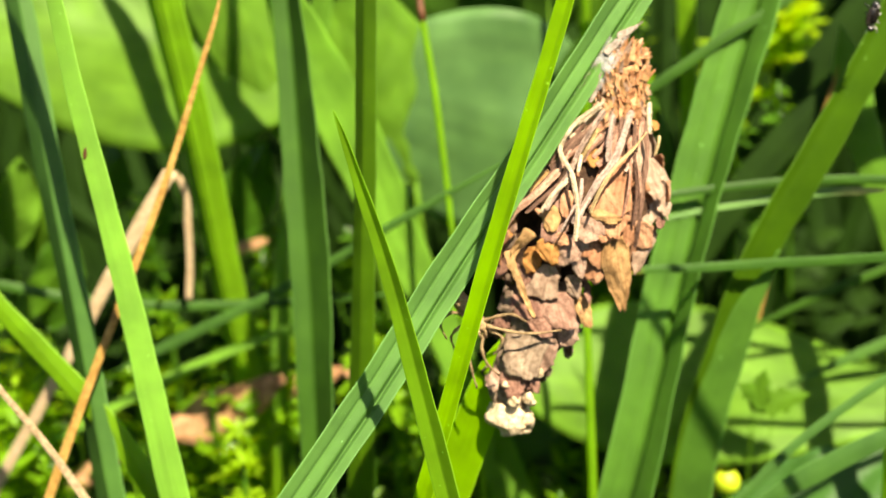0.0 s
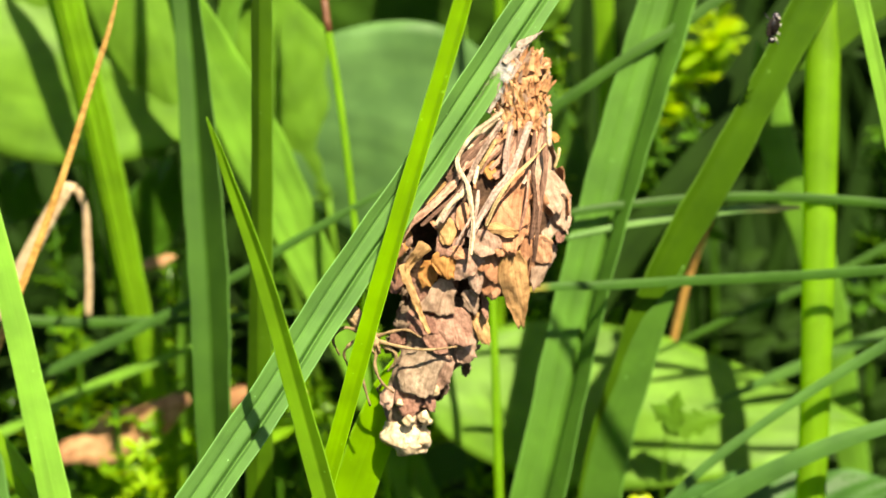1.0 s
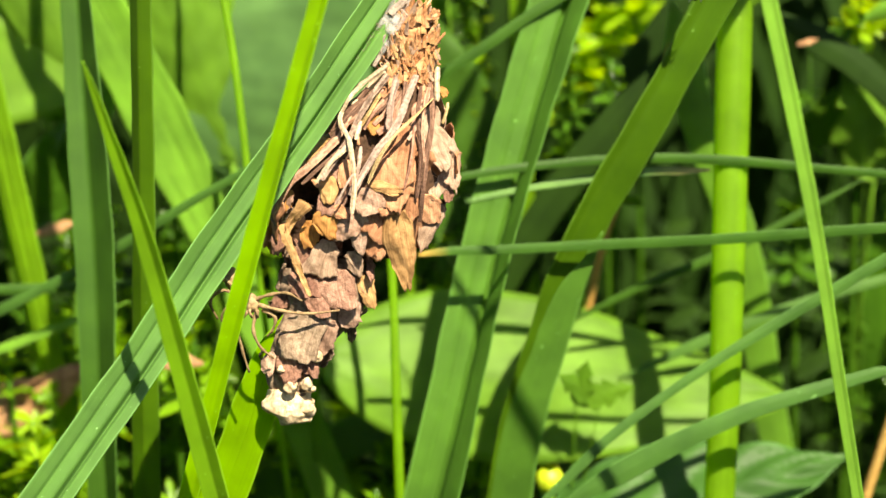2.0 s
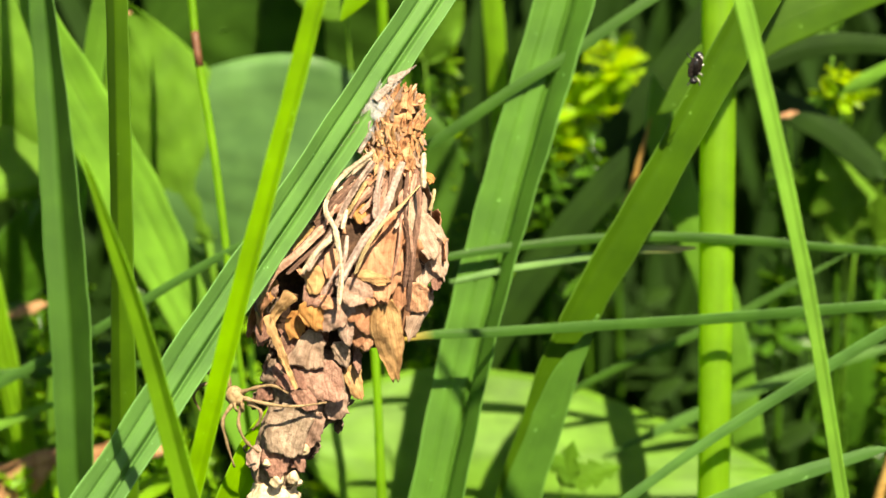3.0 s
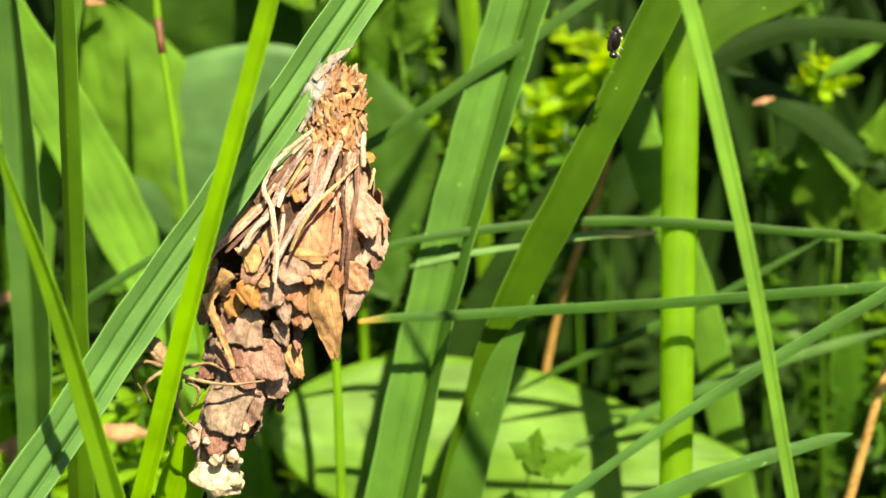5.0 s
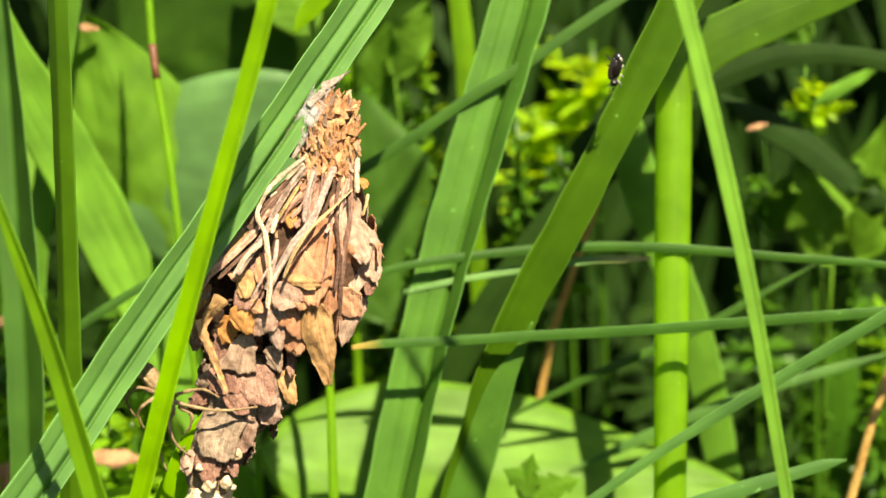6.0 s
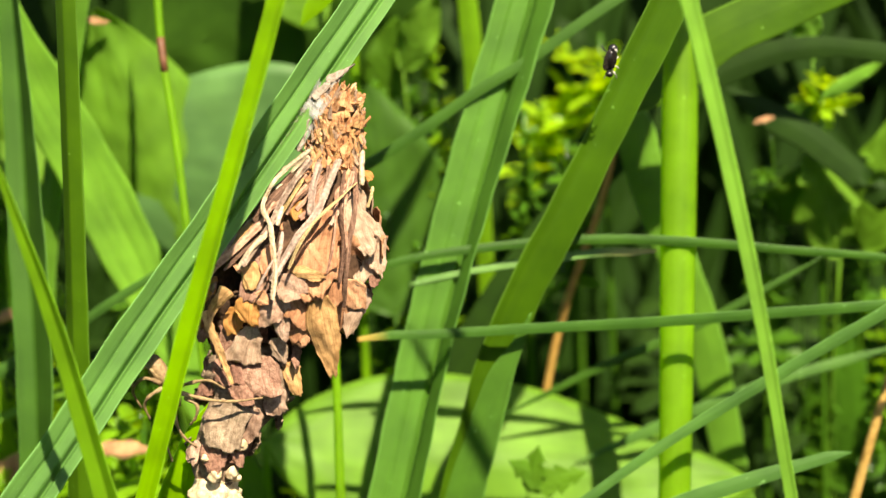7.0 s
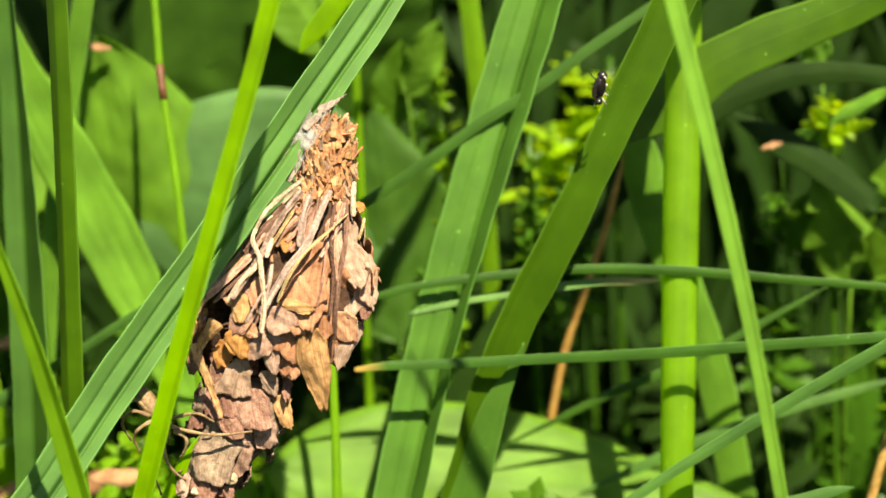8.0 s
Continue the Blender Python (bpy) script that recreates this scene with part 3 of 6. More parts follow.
BLADES["sway_right"] = blade([(0.0641, 0.0212, 0.1562, 0.11), (0.0590, 0.0212, 0.1477, 2.87), (0.0512, 0.0212, 0.1351, 4.64), (0.0466, 0.0212, 0.1277, 4.56), (0.0409, 0.0212, 0.1183, 4.50), (0.0351, 0.0212, 0.1087, 4.19), (0.0291, 0.0212, 0.0989, 4.59), (0.0243, 0.0212, 0.0915, 4.59), (0.0212, 0.0212, 0.0860, 4.35), (0.0182, 0.0212, 0.0818, 2.66), (0.0156, 0.0212, 0.0761, 1.57), (0.0123, 0.0212, 0.0688, 0.91), (0.0053, 0.0212, 0.0340, 0.81), (0.0003, 0.0212, -0.0030, 0.72)], OLIVE, "broad olive green grass blade leaning over", fold=-34, other=12, keel=-0.5)
BLADES["sway_lower"] = blade([(0.0245, 0.0204, 0.0885, 0.12), (0.0229, 0.0204, 0.0854, 1.22), (0.0205, 0.0204, 0.0816, 2.70), (0.0178, 0.0204, 0.0755, 4.06), (0.0148, 0.0204, 0.0689, 5.15), (0.0080, 0.0204, 0.0340, 4.97), (0.0020, 0.0204, -0.0030, 4.42)], MIDGRASS, "green grass blade rolled round the foot of a leaning one", fold=20, other=-20, keel=0.75)
BLADES["stalk"] = blade([(0.0442, 0.0410, 0.1366, 4.12), (0.0433, 0.0379, 0.1264, 4.40), (0.0424, 0.0351, 0.1169, 4.46), (0.0414, 0.0318, 0.1060, 4.52), (0.0405, 0.0290, 0.0966, 4.44), (0.0377, 0.0201, 0.0670, 4.00), (0.0349, 0.0161, 0.0335, 4.00), (0.0338, 0.0161, -0.0030, 3.60)], BRIGHT, "thick bright yellow-green stalk", stem=True, flat=0.7)
BLADES["slim_right"] = blade([(0.0296, -0.0160, 0.1580, 0.12), (0.0309, -0.0160, 0.1517, 0.93), (0.0329, -0.0160, 0.1423, 1.51), (0.0350, -0.0160, 0.1322, 1.54), (0.0373, -0.0160, 0.1216, 1.52), (0.0399, -0.0160, 0.1084, 1.50), (0.0415, -0.0160, 0.0993, 1.36), (0.0439, -0.0160, 0.0825, 1.23), (0.0493, -0.0160, 0.0412, 1.23), (0.0513, -0.0160, -0.0030, 1.11)], FRESH, "thin light green grass blade", fold=-6, other=-28, keel=0.25)
BLADES["level_b"] = blade([(-0.0030, 0.0265, 0.0930, 0.42), (0.0061, 0.0265, 0.0953, 0.97), (0.0167, 0.0265, 0.0962, 1.11), (0.0321, 0.0265, 0.0961, 1.18), (0.0426, 0.0265, 0.0949, 1.19), (0.0532, 0.0265, 0.0932, 1.05), (0.0651, 0.0265, 0.0914, 0.91), (0.0781, 0.0265, 0.0885, 0.57)], DEEP, "thin dark horizontal grass blade", fold=20)
BLADES["level_c"] = blade([(0.0375, 0.0275, 0.0940, 0.35), (0.0343, 0.0275, 0.0941, 0.84), (0.0315, 0.0275, 0.0943, 0.98), (0.0251, 0.0275, 0.0940, 1.05), (0.0195, 0.0275, 0.0936, 0.98), (0.0144, 0.0275, 0.0931, 0.84), (0.0067, 0.0275, 0.0919, 0.56)], PALE, "pale horizontal grass blade with a dry yellow tip", fold=15)
BLADES["level_d"] = blade([(0.0005, 0.0190, 0.0878, 0.54), (0.0035, 0.0190, 0.0880, 0.94), (0.0102, 0.0190, 0.0878, 1.14), (0.0184, 0.0190, 0.0877, 1.21), (0.0361, 0.0190, 0.0874, 1.28), (0.0511, 0.0190, 0.0875, 1.29), (0.0627, 0.0190, 0.0876, 1.22), (0.0786, 0.0190, 0.0884, 1.09), (0.0876, 0.0190, 0.0888, 0.06)], TIPPED, "thin horizontal green grass blade with a yellow tip", fold=14)
BLADES["slant_c"] = blade([(0.0828, 0.0196, 0.0982, 0.06), (0.0750, 0.0188, 0.0938, 1.49), (0.0622, 0.0174, 0.0868, 1.49), (0.0560, 0.0168, 0.0838, 1.42), (0.0504, 0.0162, 0.0810, 1.42), (0.0433, 0.0155, 0.0774, 1.35), (0.0363, 0.0147, 0.0737, 1.22), (0.0306, 0.0141, 0.0703, 1.15), (0.0221, 0.0129, 0.0647, 1.22), (0.0174, 0.0121, 0.0607, 1.22), (0.0106, 0.0110, 0.0549, 0.06)], GRASS, "slanting green grass blade", fold=16)
BLADES["slant_d"] = blade([(0.0604, 0.0380, 0.0892, 0.06), (0.0524, 0.0380, 0.0852, 0.90), (0.0463, 0.0380, 0.0821, 1.13), (0.0394, 0.0380, 0.0792, 1.21), (0.0317, 0.0380, 0.0765, 1.13), (0.0236, 0.0380, 0.0730, 0.76), (0.0153, 0.0380, 0.0694, 0.06)], DEEP, "thin shaded slanting grass blade", fold=14)
BLADES["slant_e"] = blade([(0.0716, 0.0400, 0.0758, 0.06), (0.0628, 0.0400, 0.0739, 1.23), (0.0543, 0.0400, 0.0719, 1.38), (0.0449, 0.0400, 0.0690, 1.54), (0.0347, 0.0400, 0.0651, 1.39), (0.0263, 0.0400, 0.0618, 0.06)], GRASS, "thin slanting grass blade", fold=14)
BLADES["low_right"] = blade([(0.0574, 0.0120, 0.0721, 0.13), (0.0553, 0.0120, 0.0718, 1.07), (0.0519, 0.0120, 0.0710, 1.47), (0.0465, 0.0120, 0.0697, 1.74), (0.0390, 0.0120, 0.0676, 2.02), (0.0307, 0.0120, 0.0642, 2.43), (0.0229, 0.0120, 0.0603, 2.71), (0.0149, 0.0120, 0.0562, 0.06)], GRASS, "green grass blade with a pale tip", fold=14)
BLADES["slant_f"] = blade([(-0.0073, 0.0307, 0.1027, 0.06), (0.0008, 0.0315, 0.1066, 1.26), (0.0052, 0.0319, 0.1087, 1.33), (0.0103, 0.0325, 0.1114, 1.40), (0.0162, 0.0332, 0.1148, 1.40), (0.0235, 0.0339, 0.1184, 1.40), (0.0315, 0.0348, 0.1230, 1.40), (0.0388, 0.0356, 0.1269, 1.26), (0.0491, 0.0367, 0.1324, 1.12), (0.0570, 0.0375, 0.1366, 0.06)], DEEP, "thin dark slanting grass blade", fold=16)
BLADES["stem_low"] = blade([(-0.0031, 0.0292, 0.0974, 0.08), (-0.0031, 0.0275, 0.0916, 0.91), (-0.0032, 0.0239, 0.0795, 1.05), (-0.0035, 0.0210, 0.0701, 1.19), (-0.0045, 0.0168, 0.0350, 1.19), (-0.0049, 0.0168, -0.0030, 1.07)], BRIGHT, "thin green grass stem", stem=True)
BLADES["stem_back"] = blade([(0.0144, 0.0620, 0.1513, 0.12), (0.0148, 0.0620, 0.1449, 1.75), (0.0154, 0.0620, 0.1353, 2.82), (0.0160, 0.0620, 0.1259, 2.85), (0.0163, 0.0620, 0.1163, 2.88), (0.0162, 0.0620, 0.1066, 2.59), (0.0157, 0.0620, 0.0533, 2.59), (0.0155, 0.0620, -0.0030, 2.33)], BRIGHT, "shaded yellow-green grass blade", fold=20)
BLADES["short"] = blade([(-0.0132, -0.0010, 0.0888, 0.08), (-0.0157, -0.0010, 0.0833, 3.79), (-0.0177, -0.0010, 0.0787, 4.71), (-0.0202, -0.0010, 0.0727, 5.14), (-0.0235, -0.0010, 0.0658, 5.46), (-0.0376, -0.0010, 0.0329, 5.46), (-0.0430, -0.0010, -0.0030, 4.91)], LIME, "short bright green grass blade behind the case", fold=12)
BLADES["strip"] = blade([(-0.0467, 0.0410, 0.1410, 0.12), (-0.0448, 0.0410, 0.1349, 2.69), (-0.0420, 0.0410, 0.1257, 4.34), (-0.0394, 0.0410, 0.1175, 7.01), (-0.0366, 0.0410, 0.1106, 7.65), (-0.0333, 0.0410, 0.1020, 8.02), (-0.0302, 0.0410, 0.0934, 7.20), (-0.0274, 0.0410, 0.0853, 6.05), (-0.0139, 0.0410, 0.0427, 6.05), (-0.0088, 0.0410, -0.0030, 5.44)], SOFTGREEN, "wide yellow-green leaf blade", fold=-22, other=8, keel=0.1)
BLADES["back_right"] = blade([(0.0595, 0.0600, 0.1331, 0.12), (0.0554, 0.0600, 0.1281, 3.93), (0.0494, 0.0600, 0.1207, 6.35), (0.0436, 0.0600, 0.1135, 6.87), (0.0360, 0.0600, 0.1039, 7.27), (0.0292, 0.0600, 0.0961, 7.33), (0.0239, 0.0600, 0.0880, 6.57), (-0.0023, 0.0600, 0.0440, 6.57), (-0.0121, 0.0600, -0.0030, 5.91)], FAR_SHADED, "broad dark green blade, shade put into its colour", fold=12)
BLADES["pale_right"] = blade([(0.0361, 0.0480, 0.1130, 0.08), (0.0373, 0.0480, 0.1071, 4.65), (0.0395, 0.0480, 0.0962, 5.01), (0.0428, 0.0480, 0.0865, 5.06), (0.0457, 0.0480, 0.0759, 4.95), (0.0482, 0.0480, 0.0600, 4.72), (0.0523, 0.0480, 0.0300, 4.72), (0.0539, 0.0480, -0.0030, 4.25)], PALEGREEN, "broad pale green grass blade", fold=14)
BLADES["top_right"] = blade([(0.0341, 0.0340, 0.1097, 0.06), (0.0413, 0.0340, 0.1151, 6.65), (0.0459, 0.0340, 0.1186, 6.34), (0.0514, 0.0340, 0.1209, 6.17), (0.0590, 0.0340, 0.1234, 5.46), (0.0691, 0.0340, 0.1270, 4.06), (0.0776, 0.0340, 0.1300, 0.06)], OLIVE, "broad bright green blade bending away", fold=10)
BLADES["arch_right"] = blade([(0.0823, 0.0500, 0.1109, 0.08), (0.0764, 0.0500, 0.1121, 2.08), (0.0654, 0.0500, 0.1145, 2.68), (0.0580, 0.0500, 0.1147, 3.28), (0.0498, 0.0500, 0.1123, 3.75), (0.0429, 0.0500, 0.1087, 4.38), (0.0374, 0.0500, 0.1045, 4.56), (-0.0002, 0.0500, 0.0522, 4.56), (-0.0144, 0.0500, -0.0030, 4.10)], FAR_SHADED, "arching dark green grass blade, tinted darker for shade", fold=16)
BLADES["arch_back"] = blade([(0.0496, 0.0550, 0.1103, 0.06), (0.0571, 0.0550, 0.1052, 3.86), (0.0623, 0.0550, 0.1017, 4.18), (0.0676, 0.0550, 0.0970, 3.88), (0.0751, 0.0550, 0.0896, 3.12), (0.0816, 0.0550, 0.0834, 0.06)], FAR_SHADED, "dark green grass blade bending down, tinted darker for shade", fold=16)
BLADES["brown_stem"] = blade([(0.0356, 0.0470, 0.1072, 0.08), (0.0339, 0.0470, 0.1014, 0.83), (0.0320, 0.0470, 0.0954, 0.91), (0.0295, 0.0470, 0.0893, 0.99), (0.0259, 0.0470, 0.0800, 1.08), (0.0227, 0.0470, 0.0677, 1.17), (0.0149, 0.0470, 0.0339, 1.17), (0.0119, 0.0470, -0.0030, 1.06)], STRAW, "thin reddish brown dry stem", stem=True)
BLADES["brown_low"] = blade([(0.0692, 0.0300, 0.0829, 0.08), (0.0674, 0.0300, 0.0772, 0.99), (0.0650, 0.0300, 0.0698, 1.14), (0.0633, 0.0300, 0.0639, 1.22), (0.0614, 0.0300, 0.0571, 1.30), (0.0542, 0.0300, 0.0285, 1.30), (0.0514, 0.0300, -0.0030, 1.17)], STRAW, "thin dry reddish straw", stem=True)
BLADES["top_tip"] = blade([(-0.0044, 0.0340, 0.1242, 0.14), (-0.0031, 0.0340, 0.1259, 1.81), (-0.0012, 0.0340, 0.1278, 2.49), (0.0016, 0.0340, 0.1310, 2.76), (0.0059, 0.0340, 0.1361, 2.74), (0.0117, 0.0340, 0.1430, 0.06)], LIME, "bright green grass blade tip", fold=12)
BLADES["stem_top"] = blade([(0.0017, 0.0500, 0.1495, 0.12), (0.0015, 0.0500, 0.1431, 0.79), (0.0011, 0.0500, 0.1335, 1.28), (0.0009, 0.0500, 0.1271, 1.29), (0.0005, 0.0500, 0.1183, 1.30), (0.0000, 0.0500, 0.1092, 1.23), (-0.0027, 0.0500, 0.0546, 1.23), (-0.0037, 0.0500, -0.0030, 1.11)], BRIGHT, "thin green grass stem", stem=True)
BLADES["leaf_bottom"] = blade([(0.0033, 0.0500, 0.0596, 0.08), (-0.0016, 0.0500, 0.0561, 2.56), (-0.0052, 0.0500, 0.0536, 5.14), (-0.0140, 0.0500, 0.0505, 6.03), (-0.0248, 0.0500, 0.0446, 5.21), (-0.0409, 0.0500, 0.0223, 5.21), (-0.0469, 0.0500, -0.0030, 4.69)], DEEP, "shaded green blade near the ground", fold=12)
MARK_AT = (-0.0620, 0.0050, 0.1117)


# ---- broad leaves ----
def broad_leaf(name, base, tip, width, face, mat, label, fold=12, droop=0.1, sharp=1.0, teeth=0, wave=0.04, petiole=None, category="leaf", rib=0.010):
    """An ovate leaf from base to tip, metres; face: the way its upper side looks. Parts: lamina, midrib, side veins, petiole."""
    base, tip, face = Vector(base), Vector(tip), Vector(face).normalized()
    axis = tip - base
    length = axis.length
    ax = axis.normalized()
    side = ax.cross(face).normalized()
    nor = side.cross(ax).normalized()
    top = new(name)
    top.location = base
    rng = np.random.RandomState(int(abs(base.x * 7 + base.z) * 1e5) % 9999)
    ph = rng.rand(4) * 6

    def at(s, a):
        half = width / 2 * (math.sin(math.pi * min(1, s) ** 0.72) ** 0.8 if 0 < s < 1 else 0.0)
        half *= 1 - 0.25 * (sharp - 1) * s
        if teeth:
            half *= 1 - 0.6 * (s * teeth % 1.0) * (0.4 + 0.6 * s)
        lift = -abs(a) * math.tan(radians(fold)) * half - droop * length * s * s
        lift += wave * width * math.sin(s * 7 + ph[0] + a * 1.5) * abs(a) + 0.3 * wave * width * math.sin(s * 19 + ph[1]) * a * a
        lift -= rib * width * abs(math.sin((s * 7 - abs(a) * 1.6) * math.pi)) ** 3
        return ax * (s * length) + side * (a * half) + nor * lift

    rows, cols = 41, 17
    f, b, uv = [], [], []
    for i in range(rows):
        s = i / (rows - 1)
        for j in range(cols):
            a = -1 + 2 * j / (cols - 1)
            q = at(s, a)
            f.append(q + nor * 0.00008)
            b.append(q - nor * 0.00008)
            uv.append((j / (cols - 1), s * length))
    leaf = mesh_object("lamina", f + b, closed_strip(f, b, rows, cols), mat, uv + uv, top)
    mid = [at(i / 20, 0) - nor * 0.00015 for i in range(20)]
    v, fc, u = tube_data(mid, [width * 0.012 * (1 - i / 22) for i in range(20)], 6, 0.6, nor)
    mesh_object("midrib", v, fc, mat, u, leaf, "paler raised midrib")
    if petiole:
        v, fc, u = tube_data(spline([Vector((0, 0, 0)), (Vector(petiole) - base) * 0.5 + nor * -0.004, Vector(petiole) - base], 5), [width * 0.022] * 11, 7)
        mesh_object("petiole", v, fc, mat, u, top)
    return tagged(top, label, category, "broad leaves")


broad_leaf("broad_leaf", (0.0022, 0.0570, 0.0951), (-0.0404, 0.0560, 0.1091), 0.0345, (-0.25, -1, 0.22), BLUELEAF, "broad blue-green ovate leaf with fine veins", fold=6, droop=0.03, rib=0.004, petiole=(0.024, 0.066, 0.0))
broad_leaf("broad_leaf", (0.0027, 0.0550, 0.0801), (0.0012, 0.0580, 0.1136), 0.0225, (0.05, -1, 0.0), SHADELEAF, "rounded dark green leaf standing behind the case", fold=10, droop=0.02, petiole=(0.004, 0.06, 0.0))
broad_leaf("broad_leaf", (-0.0389, 0.0590, 0.1097), (-0.1031, 0.0520, 0.1273), 0.0315, (0.1, -1, 0.5), LEAFY, "large bright yellow-green leaf", fold=8, droop=0.02, petiole=(-0.02, 0.07, 0.0))
broad_leaf("broad_leaf", (-0.0561, 0.0570, 0.1361), (-0.0449, 0.0560, 0.0991), 0.0125, (0.1, -1, 0.5), LEAFY, "bright yellow-green leaf hanging with its tip down", fold=14, droop=0.02, petiole=(-0.045, 0.066, 0.0))
broad_leaf("broad_leaf", (-0.0654, 0.0610, 0.1349), (-0.0507, 0.0600, 0.0985), 0.0220, (0.2, -1, 0.3), LEAFY, "light green leaf hanging with its tip down", fold=10, droop=0.02, petiole=(-0.06, 0.07, 0.0))
broad_leaf("broad_leaf", (-0.0263, 0.0565, 0.0920), (-0.0347, 0.0540, 0.1272), 0.0205, (0.1, -1, 0.4), LEAFY, "bright yellow-green leaf with a brown tip", fold=14, droop=0.0, petiole=(-0.022, 0.06, 0.0))
broad_leaf("broad_leaf", (-0.0330, 0.0660, 0.1170), (0.0150, 0.0640, 0.1330), 0.0380, (0.0, -1, -0.28), SHADELEAF, "broad leaf, its dark green lowered to stand for shade", fold=6, droop=0.05, petiole=(-0.035, 0.075, 0.0))
# added leaf: its bright green stands for sun on the leaf behind
broad_leaf("broad_leaf", (-0.0045, 0.0600, 0.1217), (-0.0123, 0.0580, 0.1366), 0.0090, (0.1, -1, 0.5), LEAFY, "bright leaf added as the sunlit patch of a shaded leaf", fold=8, droop=0.03, petiole=(0.0, 0.068, 0.0))
broad_leaf("broad_leaf", (-0.0149, 0.0360, 0.0693), (0.0520, 0.0410, 0.0570), 0.0240, (-0.05, -0.85, 0.62), LEAFY, "broad bright green leaf lying almost flat near the ground", fold=7, droop=0.03, wave=0.05, rib=0.006, petiole=(-0.02, 0.05, 0.0))
broad_leaf("toothed_leaf", (0.0229, 0.0300, 0.0628), (0.0178, 0.0280, 0.0677), 0.0040, (0.1, -0.9, 0.6), LOWLEAF, "small deeply toothed green leaf", fold=10, droop=0.1, teeth=3, petiole=(0.016, 0.034, 0.0))
broad_leaf("toothed_leaf", (0.0196, 0.0300, 0.0631), (0.0272, 0.0280, 0.0655), 0.0042, (0.2, -0.9, 0.6), LOWLEAF, "small deeply toothed green leaf", fold=10, droop=0.1, teeth=4, petiole=(0.012, 0.034, 0.0))
broad_leaf("toothed_leaf", (0.0199, 0.0290, 0.0627), (0.0214, 0.0290, 0.0689), 0.0036, (0.0, -0.9, 0.5), LOWLEAF, "small deeply toothed green leaf", fold=10, droop=0.1, teeth=3, petiole=(0.014, 0.034, 0.0))
broad_leaf("broad_leaf", (0.0060, 0.0240, 0.0440), (0.0560, 0.0270, 0.0560), 0.0190, (-0.1, -0.6, 1), RIBBED, "dark glossy ribbed leaf close to the ground", fold=6, droop=0.04, wave=0.08, rib=0.05, petiole=(0.0, 0.04, 0.0))
for base, tip, w, mat, lab in (
    ((-0.0883, 0.0520, 0.0875), (-0.0840, 0.0480, 0.1019), 0.0075, LEAFY, "bright weed leaf in the undergrowth"),
    ((-0.0857, 0.0560, 0.0833), (-0.0835, 0.0520, 0.0960), 0.0065, LOWLEAF, "green weed leaf in the undergrowth"),
    ((-0.0569, 0.0660, 0.0847), (-0.0541, 0.0620, 0.0962), 0.0060, LOWLEAF, "rounded pale weed leaf in the undergrowth"),
    ((-0.0793, 0.0700, 0.0890), (-0.0728, 0.0660, 0.0989), 0.0080, WEED, "weed leaf in the undergrowth, green darkened for shade"),
    ((-0.0404, 0.0620, 0.0734), (-0.0356, 0.0580, 0.0827), 0.0070, WEED, "weed leaf in the undergrowth, green darkened for shade"),
    ((-0.0885, 0.0500, 0.0773), (-0.0791, 0.0460, 0.0860), 0.0050, LOWLEAF, "green weed leaf in the undergrowth"),
    ((-0.0737, 0.0740, 0.0816), (-0.0672, 0.0700, 0.0891), 0.0070, WEED, "weed leaf in the undergrowth, green darkened for shade"),
    ((0.0672, 0.0600, 0.0830), (0.0625, 0.0560, 0.1020), 0.0100, LEAFY, "bright pointed weed leaf in the undergrowth"),
    ((0.0709, 0.0620, 0.0830), (0.0758, 0.0580, 0.1034), 0.0115, LOWLEAF, "bright weed leaf in the undergrowth"),
    ((0.0643, 0.0560, 0.1070), (0.0722, 0.0520, 0.1124), 0.0022, FRESH, "narrow glossy weed leaf in the undergrowth"),
    ((0.0645, 0.0620, 0.1131), (0.0626, 0.0580, 0.1201), 0.0042, FRESH, "small pale triangular weed leaf in the undergrowth"),
    ((0.0593, 0.0660, 0.0872), (0.0622, 0.0620, 0.0957), 0.0062, LOWLEAF, "rounded weed leaf in the undergrowth"),
    ((0.0586, 0.0640, 0.1014), (0.0637, 0.0600, 0.1055), 0.0040, WEED, "narrow weed leaf in the undergrowth"),
    ((0.0682, 0.0660, 0.0433), (0.0701, 0.0620, 0.0769), 0.0072, WEED, "yellow-green blade-like weed leaf"),
    ((0.0634, 0.0680, 0.0438), (0.0642, 0.0640, 0.0623), 0.0060, WEED, "yellow-green weed leaf in the undergrowth"),
    ((0.0556, 0.0700, 0.0664), (0.0592, 0.0660, 0.0748), 0.0050, WEED, "small weed leaf in the undergrowth"),
    ((0.0061, 0.0640, 0.1143), (0.0115, 0.0600, 0.1249), 0.0060, LEAFY, "bright narrow weed leaf beside the sedge"),
    ((0.0020, 0.0680, 0.1090), (0.0058, 0.0640, 0.1216), 0.0070, LOWLEAF, "green weed leaf beside the sedge"),
    ((-0.056, 0.056, 0.085), (-0.048, 0.052, 0.101), 0.0090, WEED, "small rounded weed leaf in the undergrowth"),
    ((-0.084, 0.05, 0.075), (-0.078, 0.046, 0.092), 0.0080, WEED, "small rounded weed leaf in the undergrowth"),
    ((-0.096, 0.05, 0.085), (-0.09, 0.044, 0.101), 0.0080, WEED, "small rounded weed leaf in the undergrowth"),
):
    broad_leaf("weed_leaf", base, tip, w, (0.1, -1, 0.5), mat, lab, fold=10, droop=0.08, wave=0.12, teeth=3 if w > 0.0095 else 0, petiole=(base[0], base[1] + 0.006, 0.0))


